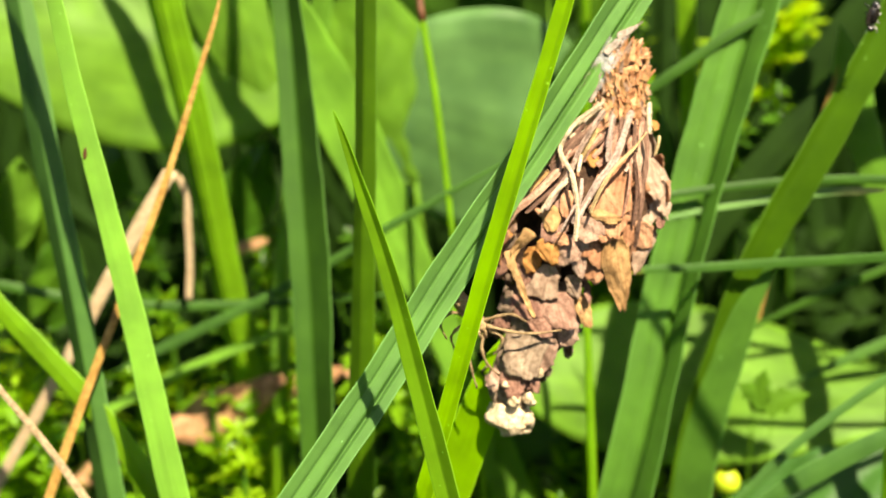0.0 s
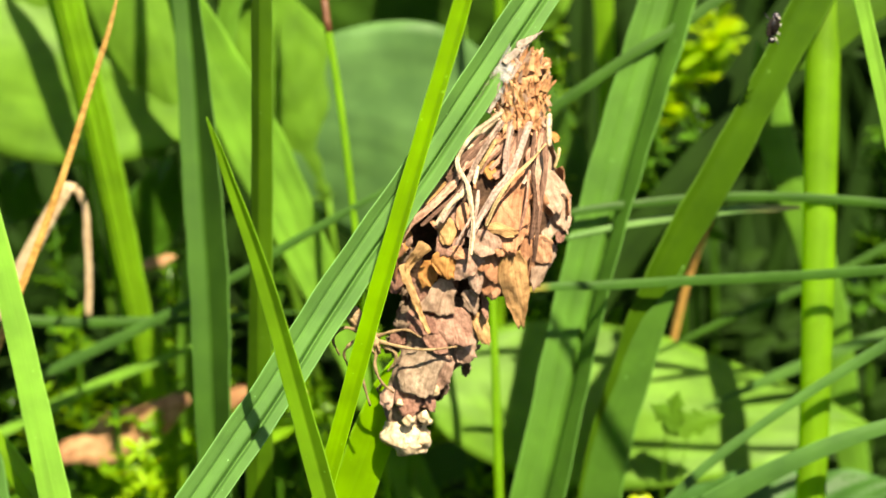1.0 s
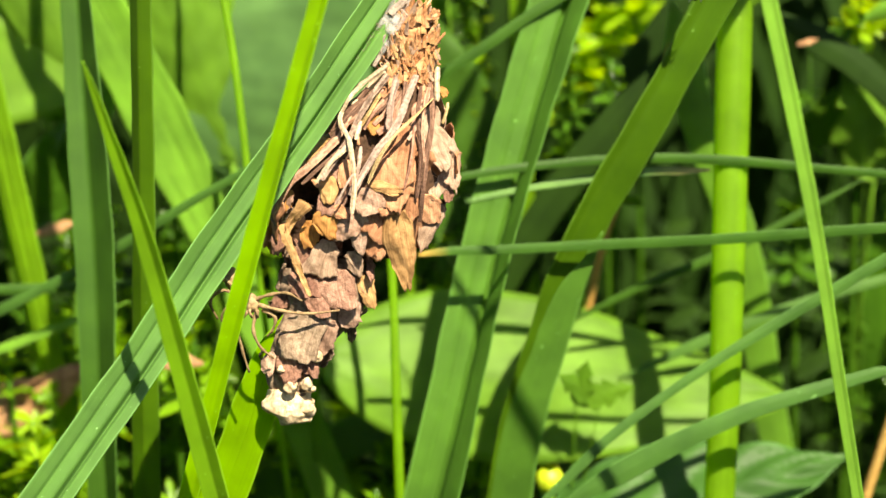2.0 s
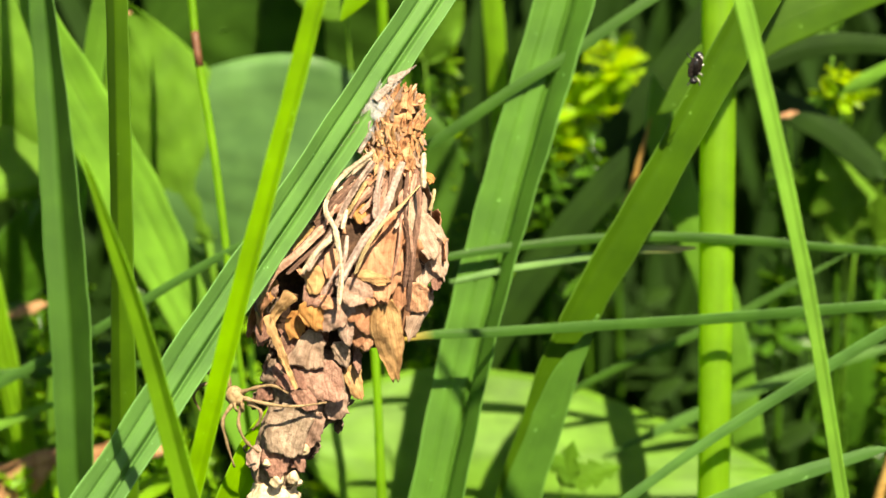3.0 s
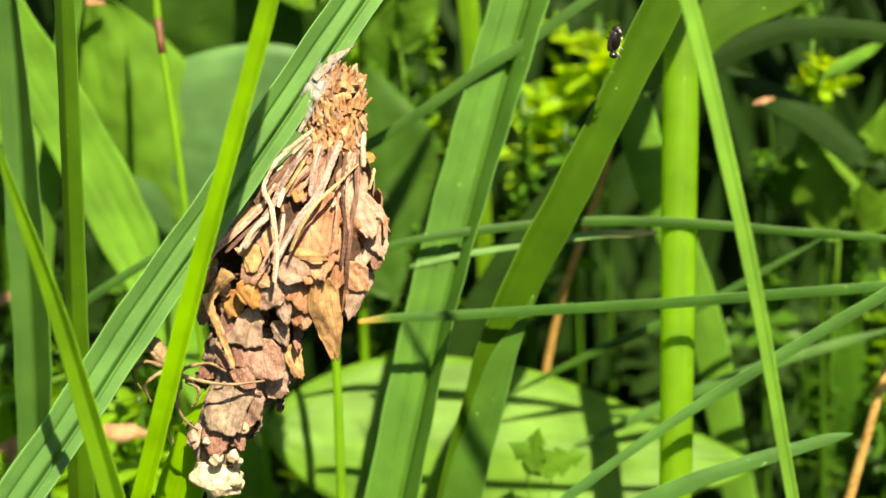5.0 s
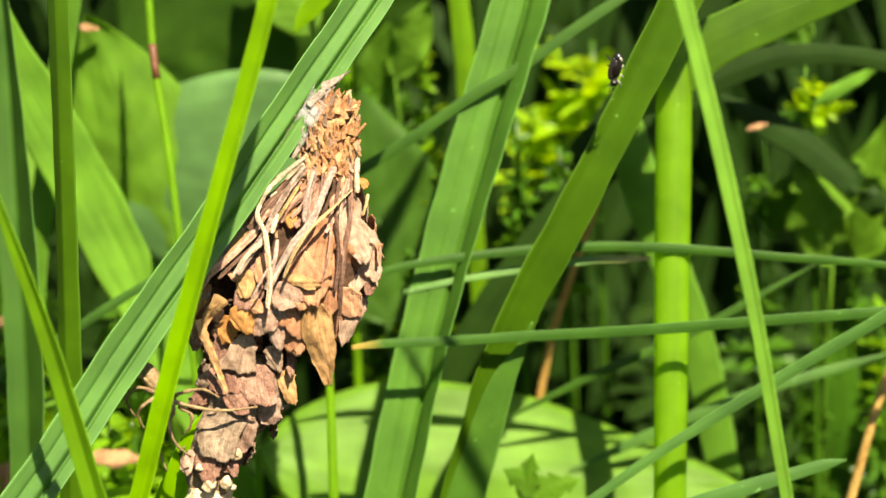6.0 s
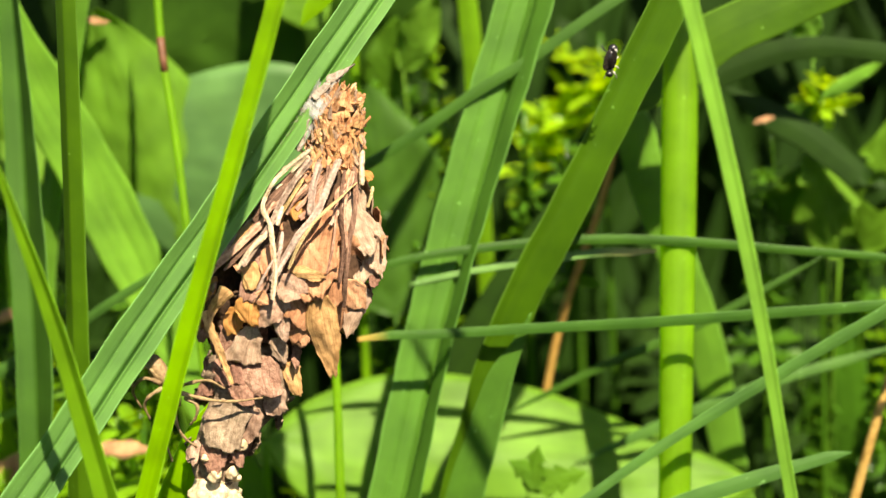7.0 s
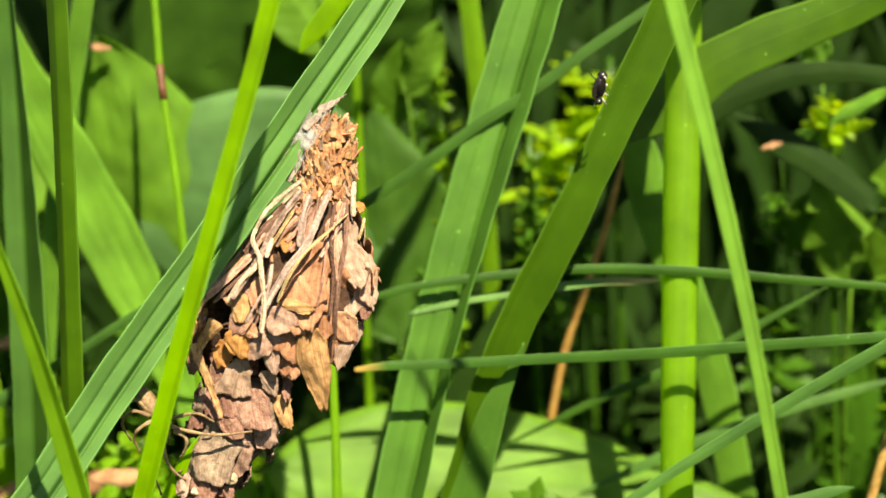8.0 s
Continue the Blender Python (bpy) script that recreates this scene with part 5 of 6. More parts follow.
def litter_case():
    rng = np.random.RandomState(11)
    # overlapping flakes round the upper body, lower rows under upper ones
    for v, n, L, W, lift in ((655, 8, 120, 160, 0.05), (590, 8, 170, 175, 0.03), (520, 8, 180, 175, 0.02), (450, 7, 190, 150, 0.01), (390, 6, 150, 110, 0.0), (345, 5, 120, 80, 0.0)):
        for k in range(n):
            a = 2 * math.pi * (k + 0.5 * rng.rand()) / n
            vv = v + 26 * rng.randn()
            if math.cos(a) > 0.5 and v < 640 and rng.rand() < 0.45:
                continue
            p, out = skin(BODY, vv - 40, a)
            p2, _ = skin(BODY, vv + 30, a)
            if v > 500 and -1.5 < ((a + math.pi) % (2 * math.pi)) - math.pi < 0.15:
                continue   # the open hollow on this flank
            flake(p + out * (0.0003 if math.cos(a) < 0.2 else -0.0003), (p2 - p) + 0.05 * rng.randn(3) * np.linalg.norm(p2 - p), out, L * U * (0.8 + 0.5 * rng.rand()) * (0.5 if 1.1 < a < 2.2 else 1.0) * (0.4 if v == 450 and math.sin(a) < -0.1 else 1.0), W * U * (0.7 + 0.5 * rng.rand()),
                  PALE_FLAKE if rng.rand() < (0.7 if 0.7 < a < 1.9 else 0.2) else FLAKE, (lift + 0.04 * rng.rand()) * (1 if math.cos(a) < 0.2 else 0), 0.26, 0.28)
    # grey-brown scraps of the tail
    for v, n, L, W in ((1070, 6, 70, 80), (1000, 5, 110, 110), (920, 5, 110, 110), (840, 6, 100, 90), (775, 6, 90, 70)):
        for k in range(n):
            a = 2 * math.pi * (k + 0.7 * rng.rand()) / n
            if (math.cos(a) > 0.45 or math.cos(a) > -0.3 and rng.rand() < 0.6) and v > 800:
                continue
            p, out = skin(TAIL, v - 35 + 16 * rng.randn(), a)
            p2, _ = skin(TAIL, v + 30, a)
            flake(p + out * 0.0001, (p2 - p) + 0.35 * rng.randn(3) * np.linalg.norm(p2 - p), out, L * U * (0.7 + 0.5 * rng.rand()), W * U * (0.7 + 0.5 * rng.rand()), FLAKE_GREY if rng.rand() < 0.7 else FLAKE_RED, 0.02, 0.34, 0.55)
    # single flakes that stand out: top, end, width, how proud (mm), taper
    scraps = []
    scraps += [
        ((610, 433), (627, 595), 83, PALE_FLAKE, 0.9, 0.0, "thin pale papery leaf flake at the rim"),
        ((643, 457), (644, 579), 46, PALE_FLAKE, 0.7, 0.1, "thin pale papery leaf flake at the rim"),
        ((635, 554), (637, 613), 35, FLAKE_RED, 0.6, 0.4, "dark torn scrap at the rim"),
        ((594, 600), (584, 665), 70, FLAKE, 1.0, 0.1, "brown leaf flake at the rim"),
        ((616, 619), (576, 729), 62, PALE_FLAKE, 0.9, 0.5, "thin grey papery leaf flake at the rim"),
        ((527, 428), (506, 589), 89, FLAKE, 0.5, -0.1, "broad tan leaf flake under the straws"),
        ((492, 511), (476, 639), 83, FLAKE, 0.7, 0.1, "broad tan leaf flake under the straws"),
        ((546, 552), (541, 665), 59, FLAKE, 0.8, 0.1, "tan leaf flake"),
        ((454, 576), (522, 595), 32, FLAKE_GOLD, 1.9, 0.3, "folded orange leaf scrap"),
        ((446, 584), (449, 648), 73, FLAKE_PINK, 1.5, 0.0, "pinkish tan leaf flake with a torn end"),
        ((497, 608), (465, 745), 59, FLAKE, 1.1, 0.1, "tan leaf flake with a torn end"),
        ((454, 643), (463, 751), 48, FLAKE, 0.9, 0.1, "tan leaf flake with a torn end"),
        ((422, 643), (425, 743), 46, FLAKE_PINK, 1.3, 0.4, "pinkish tan leaf flake with a pointed end"),
        ((390, 635), (393, 705), 78, FLAKE_PINK, 1.0, 0.0, "pinkish tan leaf flake"),
        ((519, 643), (538, 823), 80, FLAKE_GOLD, 2.4, 0.6, "golden tan leaf flake hanging as a tongue"),
        ((366, 525), (358, 646), 83, FLAKE_RED, 0.3, 0.2, "reddish brown leaf flake between the straws"),
        ((387, 514), (385, 587), 32, FLAKE, 0.9, 0.3, "orange brown leaf flake"),
        ((344, 554), (347, 622), 51, FLAKE_GOLD, 0.9, 0.4, "pale pointed leaf flake over the hollow"),
    ]
    scraps += [
        ((449, 388), (457, 452), 35, FLAKE_ORANGE, 0.3, 0.2, "orange tan leaf flake between the straws"),
        ((323, 452), (307, 514), 43, FLAKE_GOLD, 0.4, 0.2, "orange tan leaf flake beside the sedge blade"),
        ((298, 503), (282, 552), 35, FLAKE, 0.4, 0.2, "tan leaf flake beside the sedge blade"),
        ((244, 589), (249, 640), 22, FLAKE_ORANGE, 0.8, 0.2, "orange lip of the hollow"),
        ((223, 608), (250, 635), 46, FLAKE_PINK, 0.9, 0.2, "pinkish tan leaf scrap beside the hollow"),
        ((255, 651), (202, 662), 46, FLAKE_GREY, 0.7, 0.2, "grey-brown leaf scrap beside the hollow"),
        ((212, 686), (218, 751), 48, FLAKE_RED, 0.3, 0.2, "dark leaf scrap beside the hollow"),
        ((341, 638), (347, 705), 62, FLAKE_ORANGE, 1.7, 0.2, "bright orange curled leaf flake in the hollow"),
        ((358, 632), (390, 659), 35, FLAKE, 1.2, 0.2, "tan leaf flake at the hollow"),
        ((298, 667), (307, 729), 51, FLAKE_ORANGE, -0.3, 0.2, "orange leaf flake deep in the hollow"),
        ((282, 713), (285, 794), 46, FLAKE_RED, -0.2, 0.2, "reddish brown leaf flake deep in the hollow"),
        ((316, 561), (307, 573), 34, FLAKE, 1.0, 0.0, "brown leaf flake arching over the hollow"),
        ((341, 716), (325, 802), 62, PALE_FLAKE, 0.7, -0.5, "pale pinkish leaf flake"),
        ((346, 724), (352, 772), 26, PALE_FLAKE, 0.8, 0.2, "pale pinkish leaf flake"),
        ((406, 743), (411, 794), 40, PALE_FLAKE, 0.5, 0.2, "pale pinkish leaf flake"),
        ((282, 786), (277, 858), 70, FLAKE_RED, 0.5, 0.1, "reddish brown leaf flake"),
        ((215, 794), (250, 837), 59, FLAKE_GREY, 0.6, 0.1, "grey-brown leaf scrap"),
        ((223, 841), (216, 888), 54, FLAKE_RED, 0.6, 0.1, "reddish brown leaf scrap"),
    ]
    scraps += [
        ((317, 780), (307, 848), 46, FLAKE_RED, 0.5, 0.1, "reddish brown leaf flake"),
        ((366, 786), (374, 880), 94, FLAKE_RED, 1.2, 0.1, "wrinkled reddish brown leaf flake"),
        ((317, 823), (323, 901), 67, FLAKE_RED, 0.9, 0.1, "wrinkled reddish brown leaf flake"),
        ((428, 802), (454, 877), 46, FLAKE_GOLD, 0.7, 0.4, "dull orange leaf flake with a torn point"),
        ((433, 794), (438, 850), 35, FLAKE, 0.5, 0.3, "tan leaf scrap"),
        ((395, 869), (406, 926), 56, FLAKE_PINK, 0.9, 0.1, "pinkish grey leaf flake"),
        ((290, 891), (277, 1009), 108, FLAKE_GREY, 0.9, 0.15, "broad wrinkled grey-brown leaf flake"),
        ((344, 915), (336, 998), 59, FLAKE_PINK, 1.0, 0.2, "pinkish grey leaf flake"),
        ((238, 995), (266, 1065), 75, FLAKE_RED, 1.0, 0.3, "reddish brown leaf flake"),
        ((190, 995), (198, 1047), 43, FLAKE_PINK, 0.9, 0.3, "pinkish leaf flake above the crust"),
    ]
    scraps += [
        ((304, 995), (298, 1049), 46, FLAKE_RED, 0.7, 0.2, "reddish brown leaf flake"),
        ((619, 326), (629, 355), 24, FLAKE_ORANGE, 0.8, 0.3, "small orange leaf scrap at the neck"),
    ]
    for (u, v), (u2, v2), w, mat, proud, taper, lab in scraps:
        a, out = on_case(u, v, 0.45 * proud)
        b, _ = on_case(u2, v2, 0.45 * proud + 0.25)
        flake(a, b - a, out, np.linalg.norm(b - a) * 1.2, w * 1.14 * U, mat, 0.02, 0.12, 0.24, lab, taper=taper, tuck=0.0004)
    # straws laid along the case
    strands = []
    strands += [
        ([(487, 285), (449, 310), (417, 334), (390, 361), (376, 396), (379, 431), (398, 468), (413, 509), (419, 565), (413, 646)], 15, STRAND_CREAM, 2.1, "long cream straw with a bend"),
        ([(481, 301), (449, 323), (422, 353), (398, 382)], 23, STRAND_CREAM, 0.9, "broad cream straw end"),
        ([(489, 308), (450, 362), (424, 416), (397, 468), (363, 522), (336, 565)], 20, STRAND, 1.4, "speckled grey straw"),
        ([(424, 423), (418, 471)], 13, STRAND_CREAM, 1.8, "short cream straw"),
        ([(512, 318), (497, 385), (493, 444)], 26, STRAND_GREY, 1.3, "flat grey-brown straw"),
        ([(557, 307), (539, 370), (510, 435), (469, 495), (437, 549), (406, 605)], 23, STRAND_GREY, 1.5, "long pinkish grey weathered straw"),
        ([(598, 363), (557, 409), (510, 464), (476, 515), (450, 573)], 13, STRAND_YELLOW, 2.1, "yellowish straw with dark specks"),
        ([(589, 323), (596, 416), (588, 509), (577, 605), (565, 667)], 15, STRAND_DARK, 1.2, "dark brown straw"),
    ]
    strands += [
        ([(567, 331), (562, 416), (573, 509), (562, 605)], 15, STRAND_DARK, 0.9, "dark brown straw"),
        ([(578, 353), (578, 444), (584, 525)], 8, STRAND_RED, 1.3, "thin pinkish straw"),
        ([(368, 460), (309, 529), (255, 576), (220, 622), (207, 648)], 23, STRAND_RED, 1.3, "reddish tan straw"),
        ([(385, 484), (331, 531), (282, 579)], 12, STRAND_DARK, 1.0, "dark reddish brown straw"),
        ([(438, 371), (390, 423), (347, 475), (298, 533)], 13, STRAND_DARK, 0.7, "dark reddish brown straw"),
        ([(398, 479), (358, 522), (323, 572)], 17, STRAND_CREAM, 1.5, "cream straw end"),
        ([(473, 353), (441, 401), (411, 452)], 15, STRAND_YELLOW, 0.9, "short yellowish straw"),
        ([(632, 371), (635, 396), (625, 423)], 9, STRAND_YELLOW, 0.9, "short curved yellow straw end"),
    ]
    strands += [
        ([(296, 624), (277, 646), (258, 670), (247, 702)], 40, FLAKE_GOLD, 1.6, "curled golden leaf strip over the hollow"),
        ([(237, 678), (247, 713), (263, 745), (274, 780), (290, 818), (307, 850)], 28, FLAKE_GOLD, 2.0, "long curled golden leaf strip"),
        ([(532, 326), (522, 379), (516, 423)], 13, STRAND_DARK, 0.8, "dark brown straw"),
        ([(425, 535), (398, 584), (374, 624)], 7, STRAND_GREY, 1.9, "thin grey straw"),
        ([(604, 280), (608, 323), (605, 369)], 16, STRAND_CREAM, 0.8, "tan straw beside the neck"),
        ([(409, 390), (379, 444), (344, 495), (317, 525)], 12, STRAND_RED, 1.0, "reddish straw"),
        ([(554, 431), (546, 525), (530, 605)], 8, STRAND_RED, 0.9, "thin reddish straw"),
        ([(428, 484), (422, 552), (406, 600)], 11, STRAND_GREY, 1.2, "grey straw"),
    ]
    for pts, w, mat, proud, lab in strands:
        q = [on_case(u, v, proud + 0.2 * (i % 2))[0] + 0.00008 * rng.randn(3) for i, (u, v) in enumerate(pts)]
        s = spline(q, 7)
        r = [w * U / 2 * (0.80 + 0.24 * noise.noise((i * 0.35, w, proud * 7)) + 0.08 * rng.rand()) * (0.7 if i in (0, len(s) - 1) else 1) * (1.15 - 0.75 * i / len(s) if mat is FLAKE_GOLD else 1) for i in range(len(s))]
        vv, ff, uu = tube_data(s, r, 8, 0.1 if mat is FLAKE_GOLD else 0.24, (0.5 * rng.randn(), 0, 1))
        vv = [p + w * U * (0.14 * noise.noise((uu[i][1] * 900, uu[i][0] * 40, w)) + 0.12 * noise.noise((uu[i][1] * 250, uu[i][0] * 25, proud))) * np.array((0.6, 0.6, 1)) for i, p in enumerate(vv)]
        mesh_object("straw", vv, ff, mat, uu, case, lab, smooth=False)
    # short broken straws between the long ones
    for k in range(16):
        v0, a0 = 318 + 60 * rng.rand(), -1.15 + 2.1 * rng.rand()
        q = [skin(BODY, v0 + 130 * i * (0.6 + 0.1 * k / 16) / 3, a0 - 0.10 * i + 0.05 * rng.randn()) for i in range(4)]
        q = [p + o * (0.0003 + 0.0004 * rng.rand()) for p, o in q]
        vv, ff, uu = tube_data(spline(q, 5), [(4 + 5 * rng.rand()) * U] * 16, 8, 0.35, (0.4 * rng.randn(), 0, 1))
        mesh_object("straw", vv, ff, (STRAND, STRAND_DARK, STRAND_RED, STRAND_DARK)[rng.randint(4)], uu, case, smooth=False)
    # straws round the far side
    for k in range(9):
        a = math.pi * (0.62 + 0.76 * k / 8)
        q = [skin(BODY, v, a + 0.25 * i)[0] * 1.02 for i, v in enumerate((320, 400, 480, 580))]
        vv, ff, uu = tube_data(spline(q, 5), [0.00036] * 16, 7, 0.7, (0, 0, -1))
        mesh_object("straw", vv, ff, STRAND, uu, case)
    # rusty chips of the neck
    for i in range(430):
        v = 138 + 180 * rng.rand()
        a = 2 * math.pi * rng.rand()
        p, out = skin(BODY, v, a)
        tilt = np.array((0.22 * rng.randn(), (1.0 if v < 235 else -0.9 if rng.rand() < 0.5 else 0.8) + 0.25 * rng.randn(), 0.22 * rng.randn()))
        L = (26 + 24 * rng.rand()) * U
        flake(p - tilt / np.linalg.norm(tilt) * L * 0.3 + out * 0.0002 * rng.rand(), tilt + out * (0.0 + 0.26 * rng.rand()), out + 0.3 * rng.randn(3), L, (13 + 13 * rng.rand()) * U, (CHIP, CHIP, CHIP, FLAKE_GOLD, PALE_FLAKE)[rng.randint(5)], 0.1, 0.3, 0.3, name="chip", fine=True)
    # silk smeared over the blade's edge, and the tan strip under it
    for (u, v, d), (u2, v2, d2), w, mat, taper, lab in (
        ((452, 250, 1.9), (494, 140, 2.4), 46, WEB, 0.1, "thin white silk web fastening the case"),
        ((466, 226, 2.2), (512, 120, 2.5), 48, WEB, 0.2, "thin white silk web fastening the case"),
        ((488, 170, 2.6), (552, 104, 2.2), 46, WEB, 0.3, "thin white silk web fastening the case"),
        ((490, 206, 2.8), (540, 130, 2.6), 34, WEB, 0.3, "thin white silk web fastening the case"),
        ((446, 282, 2.0), (486, 206, 2.4), 22, SILK, 0.4, "narrow pale leaf strip along the blade"),
        ((490, 158, 2.6), (532, 108, 2.6), 24, SILK, 0.0, "narrow pale leaf strip along the blade"),
        ((524, 118, 2.5), (592, 64, 1.8), 27, SILK, 9, "narrow pale leaf strip along the blade"),
        ((520, 140, 2.2), (560, 100, 2.0), 26, SILK, 0.3, "narrow pale leaf strip along the blade"),
    ):
        a, b = chart(u, v, d), chart(u2, v2, d2)
        flake(a, b - a, np.array((-0.3, 0.2, 1.0)), np.linalg.norm(b - a) * 1.1, w * U, mat, 0.02, 0.15, 0.45, lab, "silk_web" if mat is WEB else "leaf_strip", taper=taper)
    for i in range(18):
        u = 445 + 70 * rng.rand()
        v = 256 - (u - 440) * 1.25 + 26 * rng.randn()
        q = [chart(u, v, 1.8), chart(u - 20 - 16 * rng.rand(), v - 6 + 16 * rng.randn(), 2.4), chart(u - 44 - 16 * rng.rand(), v - 14 + 18 * rng.randn(), 2.1)]
        vv, ff, uu = tube_data(spline(q, 4), [0.000016] * 9, 4)
        mesh_object("silk_thread", vv, ff, SILK, uu, case)
    # ivory crust at the lower end
    vv, ff, uu, n = [], [], [], 64
    rows = np.linspace(1092, 1175, 34)
    for y in rows:
        for k in range(n):
            p, out = skin(TAIL, y, 2 * math.pi * k / n)
            q = Vector(p)
            grow = 0.0004 + 0.0009 * noise.noise(q * 480) + 0.0003 * noise.noise(q * 1100)
            edge = (y - 1096) / 24 + 0.8 * noise.noise(q * 420)
            k2 = min(1.0, max(0.0, edge * 1.2))
            vv.append(p + out * (grow * k2 - 0.0004 * (1 - k2)) + np.array((0, 0.0005 * noise.noise(q * 600 + Vector((9, 0, 0))), 0)))
            uu.append((k / n, y * U))
    for i in range(len(rows) - 1):
        for k in range(n):
            a, b = i * n + k, i * n + (k + 1) % n
            ff.append((a, a + n, b + n, b))
    ff += [tuple(range(n)), tuple(range((len(rows) - 1) * n, len(rows) * n))[::-1]]
    mesh_object("crust", vv, ff, CRUMB, uu, case, "crumbly ivory crust at the lower end")
    for i in range(9):
        v = 1100 + 65 * rng.rand()
        p, out = skin(TAIL, v, 2 * math.pi * rng.rand())
        lump(p + out * 0.0001, (12 + 9 * rng.rand()) * U, i)
    # pale bumps on the tail
    for i, (u, v, r) in enumerate(((318, 1004, 14), (230, 1034, 9), (256, 1076, 17), (292, 1072, 15), (300, 1086, 11))):
        m, w, d = girth(TAIL, v)
        x = max(-0.95, min(0.95, (u - m) / w))
        lump(chart(u, v, d * math.sqrt(1 - x * x) + 0.4), r * U, 50 + i)


def lump(p, r, seed):
    """A rough little grain stuck to the case."""
    bm = bmesh.new()
    bmesh.ops.create_icosphere(bm, subdivisions=3, radius=r)
    for w in bm.verts:
        w.co = w.co * (1 + 0.45 * noise.noise(w.co / r * 1.2 + Vector((seed * 3.1, 0, 0))) + 0.2 * noise.noise(w.co / r * 3 + Vector((0, seed, 0))))
    me = bpy.data.meshes.new("crumb")
    bm.to_mesh(me)
    bm.free()
    me.materials.append(CRUMB)
    me.polygons.foreach_set("use_smooth", [True] * len(me.polygons))
    ob = new("crumb", me)
    ob.parent, ob.location = case, Vector(p)


litter_case()


# ---- small animals ----
def ball(name, centre, radii, mat, parent, turn=(0, 0, 0), rough=0.0):
    bm = bmesh.new()
    bmesh.ops.create_uvsphere(bm, u_segments=18, v_segments=12, radius=1.0)
    m = Euler(turn).to_matrix()
    for w in bm.verts:
        p = Vector((w.co.x * radii[0], w.co.y * radii[1], w.co.z * radii[2])) * (1 + rough * noise.noise(w.co * 3))
        w.co = m @ p + Vector(centre)
    me = bpy.data.meshes.new(name)
    bm.to_mesh(me)
    bm.free()
    me.materials.append(mat)
    me.polygons.foreach_set("use_smooth", [True] * len(me.polygons))
    ob = new(name, me)
    ob.parent = parent
    return ob


def spider():
    top = new("spider")
    top.matrix_basis = case.matrix_basis @ Matrix.Translation(Vector(chart(150, 845, 4.6)))
    tagged(top, "small pale tan spider with long legs clinging to the case", "spider")

    def loc(u, v, d):
        return chart(u, v, d) - chart(150, 845, 4.6)

    ball("head", loc(160, 868, 5.0), (0.0010, 0.0011, 0.0008), SPIDER, top, (0, 0, 0.5), 0.1)
    ball("abdomen", loc(120, 820, 4.2), (0.0010, 0.0019, 0.0010), SPIDER, top, (0, 0, 0.5), 0.1)
    for pts in (
        [(160, 880, 5.2), (134, 922, 5.8), (140, 975, 5.2), (156, 1040, 4.2)],
        [(178, 884, 5.2), (170, 930, 5.6), (185, 975, 5.0), (215, 1005, 4.2)],
        [(180, 872, 5.2), (225, 882, 5.8), (290, 892, 5.2), (378, 884, 4.6)],
        [(172, 860, 5.2), (205, 848, 5.8), (250, 842, 5.4), (286, 862, 4.8)],
        [(190, 884, 5.0), (222, 902, 5.4), (214, 935, 4.8), (200, 950, 4.2)],
        [(130, 850, 4.8), (92, 838, 5.4), (60, 868, 4.6), (74, 912, 3.4)],
        [(126, 838, 4.8), (96, 812, 5.2), (64, 826, 4.6), (52, 862, 3.6)],
        [(134, 862, 4.8), (106, 880, 5.2), (88, 905, 4.4), (96, 940, 3.4)],
    ):
        s = spline([loc(*p) for p in pts], 6)
        n = len(s)
        v, f, u = tube_data(s, [0.00024 * (1 - 0.55 * i / n) * (1 + 0.2 * math.sin(i * 1.1)) for i in range(n)], 7, 1.0, (0, 0, 1))
        mesh_object("leg", v, f, SPIDER, u, top)
    for k in (-1, 1):
        s = spline([loc(168 + k * 7, 880, 5.4), loc(172 + k * 9, 892, 6.0), loc(174 + k * 7, 902, 5.6)], 4)
        v, f, u = tube_data(s, [0.00016] * len(s), 6, 1.0, (0, 0, 1))
        mesh_object("palp", v, f, SPIDER, u, top)


spider()
INSECT_AT = Vector((0.0363, 0.0168, 0.1181))


def insect():
    top = new("insect")
    top.location = INSECT_AT
    tagged(top, "tiny black winged insect on the edge of a grass blade", "insect")
    t = (0.25, 0.25, 0.0)
    ball("abdomen", (-0.0001, 0, 0.0000), (0.0007, 0.0008, 0.0014), CHITIN, top, t)
    ball("thorax", (0.0004, -0.0002, 0.0013), (0.0006, 0.0006, 0.0006), CHITIN, top, t)
    ball("head", (-0.0003, -0.0002, -0.0016), (0.0005, 0.0005, 0.0004), CHITIN, top, t)
    ball("wing", (-0.0004, -0.0006, 0.0001), (0.0005, 0.0001, 0.0013), WING, top, (0.15, 0.3, 0.3))
    ball("wing", (0.0003, -0.0007, 0.0001), (0.0004, 0.0001, 0.0012), WING, top, (0.15, 0.3, -0.3))
    ball("pale_mark", (0.0006, -0.0006, 0.0012), (0.00022, 0.00018, 0.0004), SHIELD, top, (0, -0.5, 0))
    ball("pale_mark", (0.0006, -0.0007, 0.0002), (0.0004, 0.00014, 0.00014), SHIELD, top, (0, -0.5, 0))
    for x, z in ((-1, -0.0017), (0.6, -0.0018), (1, -0.0009), (-1, 0.0004), (1, 0.0012), (-1, 0.0014)):
        s = spline([(0, 0, z * 0.6), (x * 0.0006, -0.0003, z * 0.9), (x * 0.0009, 0.0003, z * 1.25)], 4)
        v, f, u = tube_data(s, [0.00009] * len(s), 5)
        mesh_object("leg", v, f, SHIELD if z < 0 else CHITIN, u, top)
    for ob in top.children:
        ob.scale = (0.95, 0.95, 0.95)
    return top


BUG = insect()


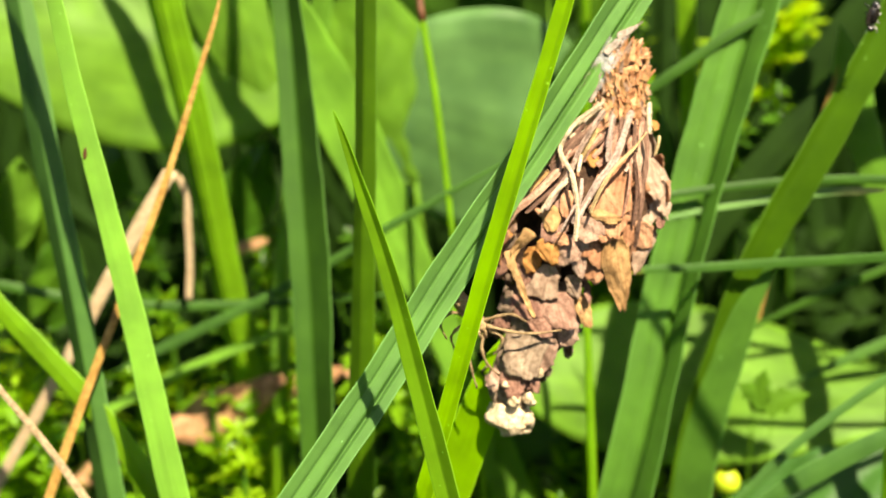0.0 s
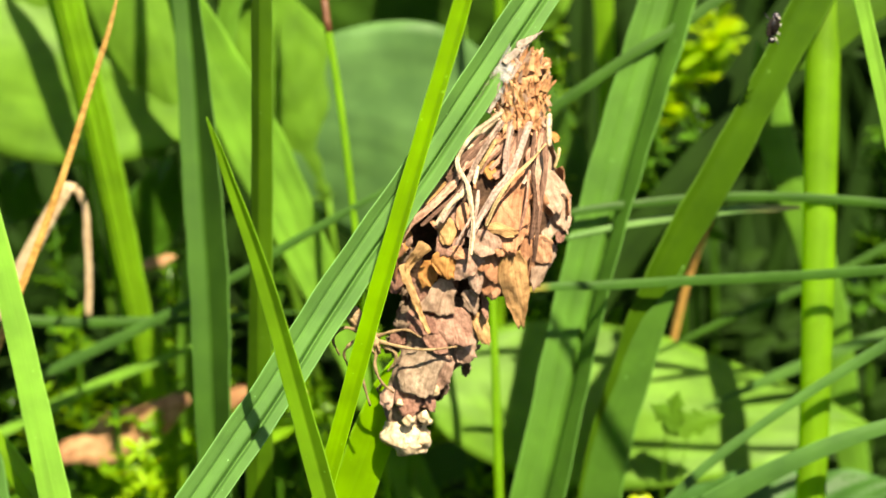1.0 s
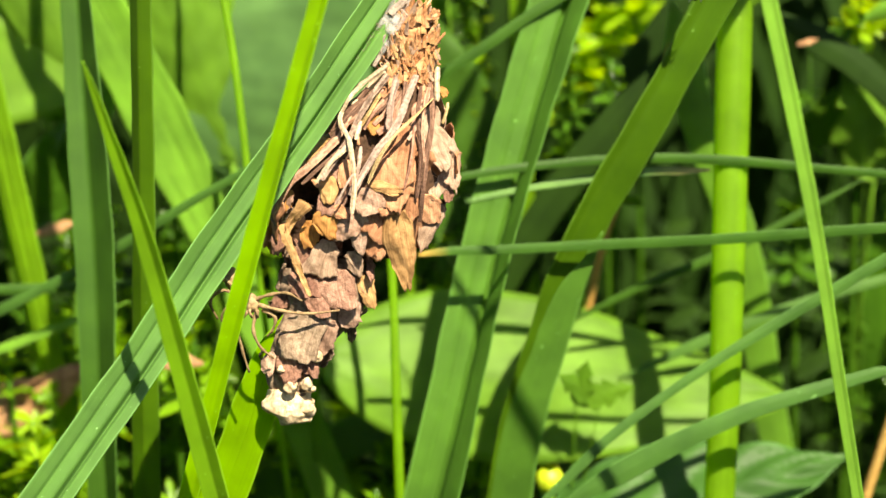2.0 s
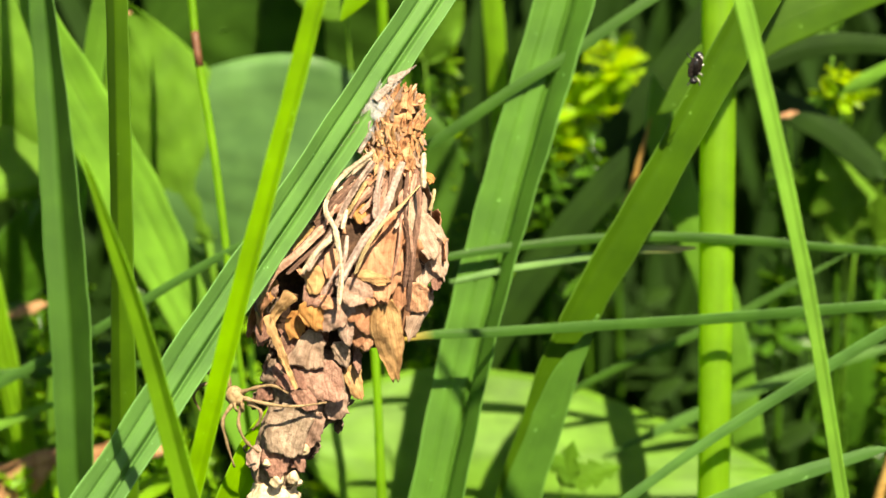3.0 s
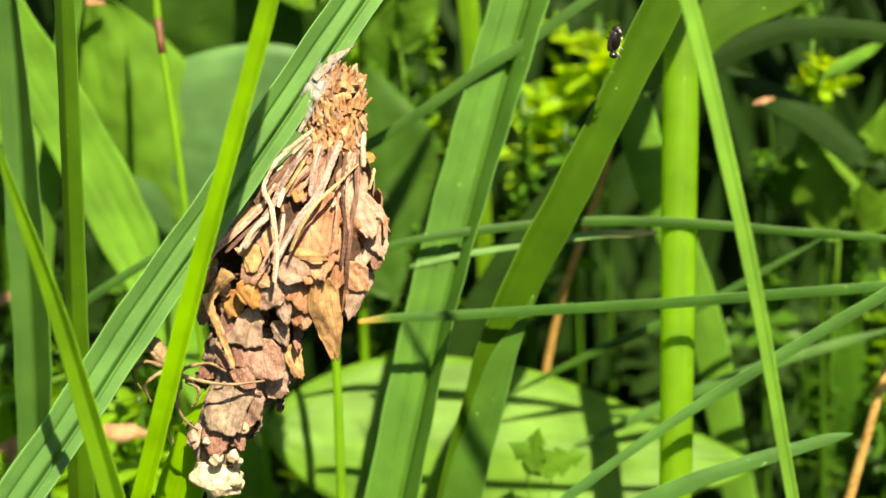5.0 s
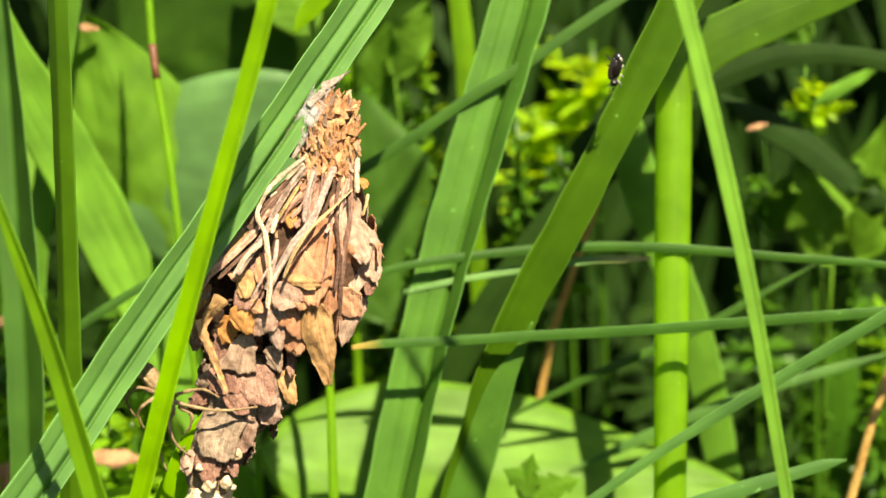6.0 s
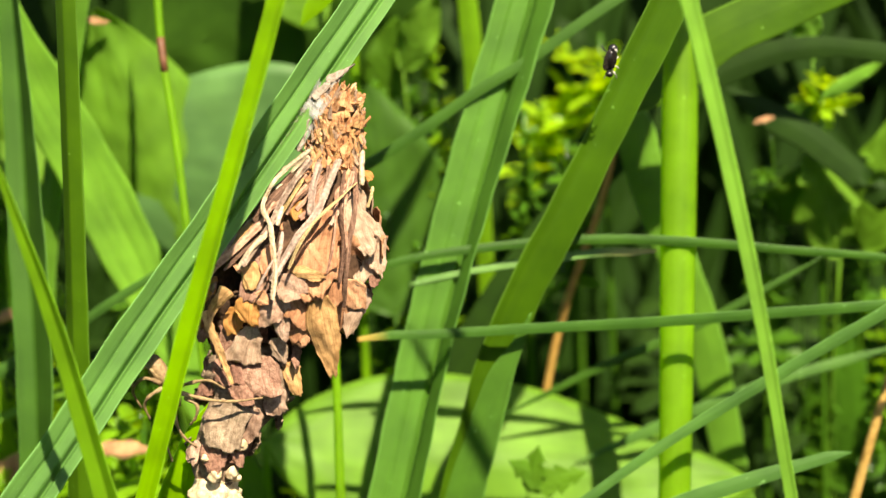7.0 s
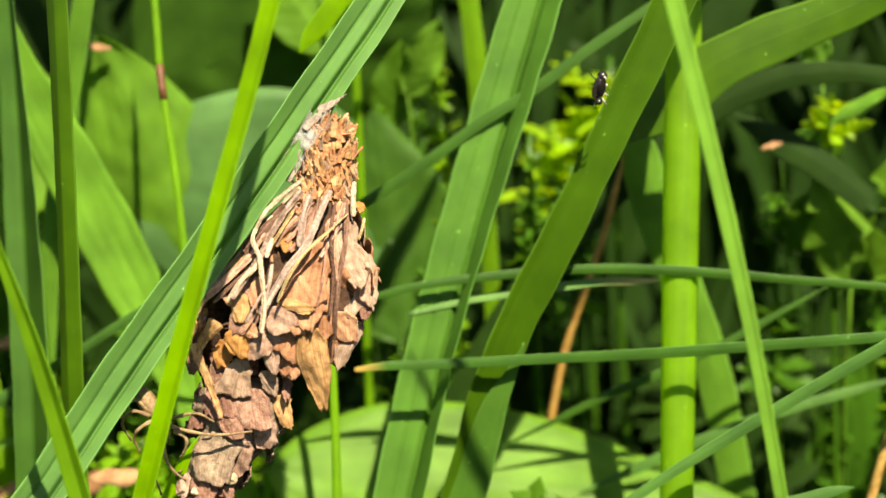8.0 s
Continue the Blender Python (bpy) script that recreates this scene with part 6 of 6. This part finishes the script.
# ---- litter and marks ----
ball("brown_mark", Vector(MARK_AT) - BLADES["pale"].location, (0.00022, 0.00010, 0.0008), MARK, BLADES["pale"], (0.1, 0.25, 0))



def dead_leaf(at, size, face, seed, label, rise=None):
    top = new("dead_leaf")
    top.location = at
    rng = np.random.RandomState(seed)
    fwd = Vector((1, 0.2 * rng.randn(), 0.35 * rng.randn() if rise is None else rise)).normalized()
    nor = Vector(face).normalized()
    sd = fwd.cross(nor).normalized()
    f, b, uv = [], [], []
    for i in range(14):
        t = i / 13
        for j in range(7):
            a = -1 + 2 * j / 6
            w = size * 0.15 * math.sin(math.pi * (0.06 + 0.9 * t)) ** 0.8 * (1 + 0.2 * math.sin(t * 14 + seed + a))
            p = fwd * (t - 0.5) * size + sd * a * w + nor * (-0.3 * w * a * a + 0.07 * size * math.sin(t * 5 + seed))
            f.append(p + nor * 0.00008)
            b.append(p - nor * 0.00008)
            uv.append((j / 6, t * size))
    mesh_object("lamina", f + b, closed_strip(f, b, 14, 7), LITTER, uv + uv, top)
    v, fc, u = tube_data([fwd * (i / 10 - 0.5) * size + nor * (0.07 * size * math.sin(i / 10 * 5 + seed) - 0.0001) for i in range(11)], [size * 0.012] * 11, 5)
    mesh_object("midrib", v, fc, LITTER, u, top)
    tagged(top, label, "dead leaf", "dead leaves")


for i, (p, s) in enumerate((((-0.045, 0.048, 0.0640), 0.012), ((-0.0522, 0.053, 0.0850), 0.006), ((-0.0334, 0.032, 0.0712), 0.008), ((0.0556, 0.0527, 0.1051), 0.0030), ((-0.0344, 0.0520, 0.1256), 0.0036), ((-0.082, 0.05, 0.050), 0.013))):
    dead_leaf(p, s, (0.1, -0.9, 0.6), 3 + i, "curled brown dead leaf caught among the stems")
dead_leaf((-0.0580, 0.0420, 0.0630), 0.0230, (0.2, -0.9, 0.6), 2, "long pale brown dead leaf lying slanted among the stems", 0.42)


# ---- movement ----
def sway(ob, rows):
    foot = ob.location.copy()
    walk(ob, [(t, Matrix.Translation(foot) @ pose(0, 0, 0, 0, a, 0)) for t, a in rows])


def motions():
    sway(BLADES["slim"], [(0, -0.3), (1, 0.0), (1.5, 0.2), (3, -0.5), (3.5, 0.0), (5.5, 1.0), (6.5, 0.8), (7, 1.1), (8, 1.2)])
    sway(BLADES["tip"], [(0, -1.9), (1, -2.2), (1.5, -1.7), (3, -0.5), (3.5, 0.0), (5.5, -1.3), (7, -1.1), (8, -1.1)])
    sway(BLADES["slim_right"], [(0, -1.0), (1, -1.0), (1.5, -0.8), (3, -0.7), (3.5, 0.0), (5.5, 0.1), (6.5, 0.7), (7, 0.5), (8, 0.7)])
    sway(BLADES["slant_f"], [(0, -0.7), (1, -0.8), (1.5, -0.9), (3, -0.3), (3.5, 0.0), (5.5, -0.7), (6.5, -0.1), (7, -0.6), (8, -1.5)])
    lean = [(0, -1.6), (0.8, -2.3), (1, -2.0), (1.5, -1.4), (3, -0.2), (3.2, -1.5), (3.5, -0.4), (4, -1.5), (5.5, -1.8), (6, -1.4), (6.5, -1.6), (7, -1.9), (7.5, -2.4), (8, -2.3)]
    sway(BLADES["sway_right"], lean)
    sway(BLADES["sway_lower"], lean)
    foot = BLADES["sway_right"].location.copy()
    walk(BUG, [(t, Matrix.Translation(foot) @ pose(0, 0, 0, 0, a, 0) @ Matrix.Translation(INSECT_AT - foot)) for t, a in lean])


motions()
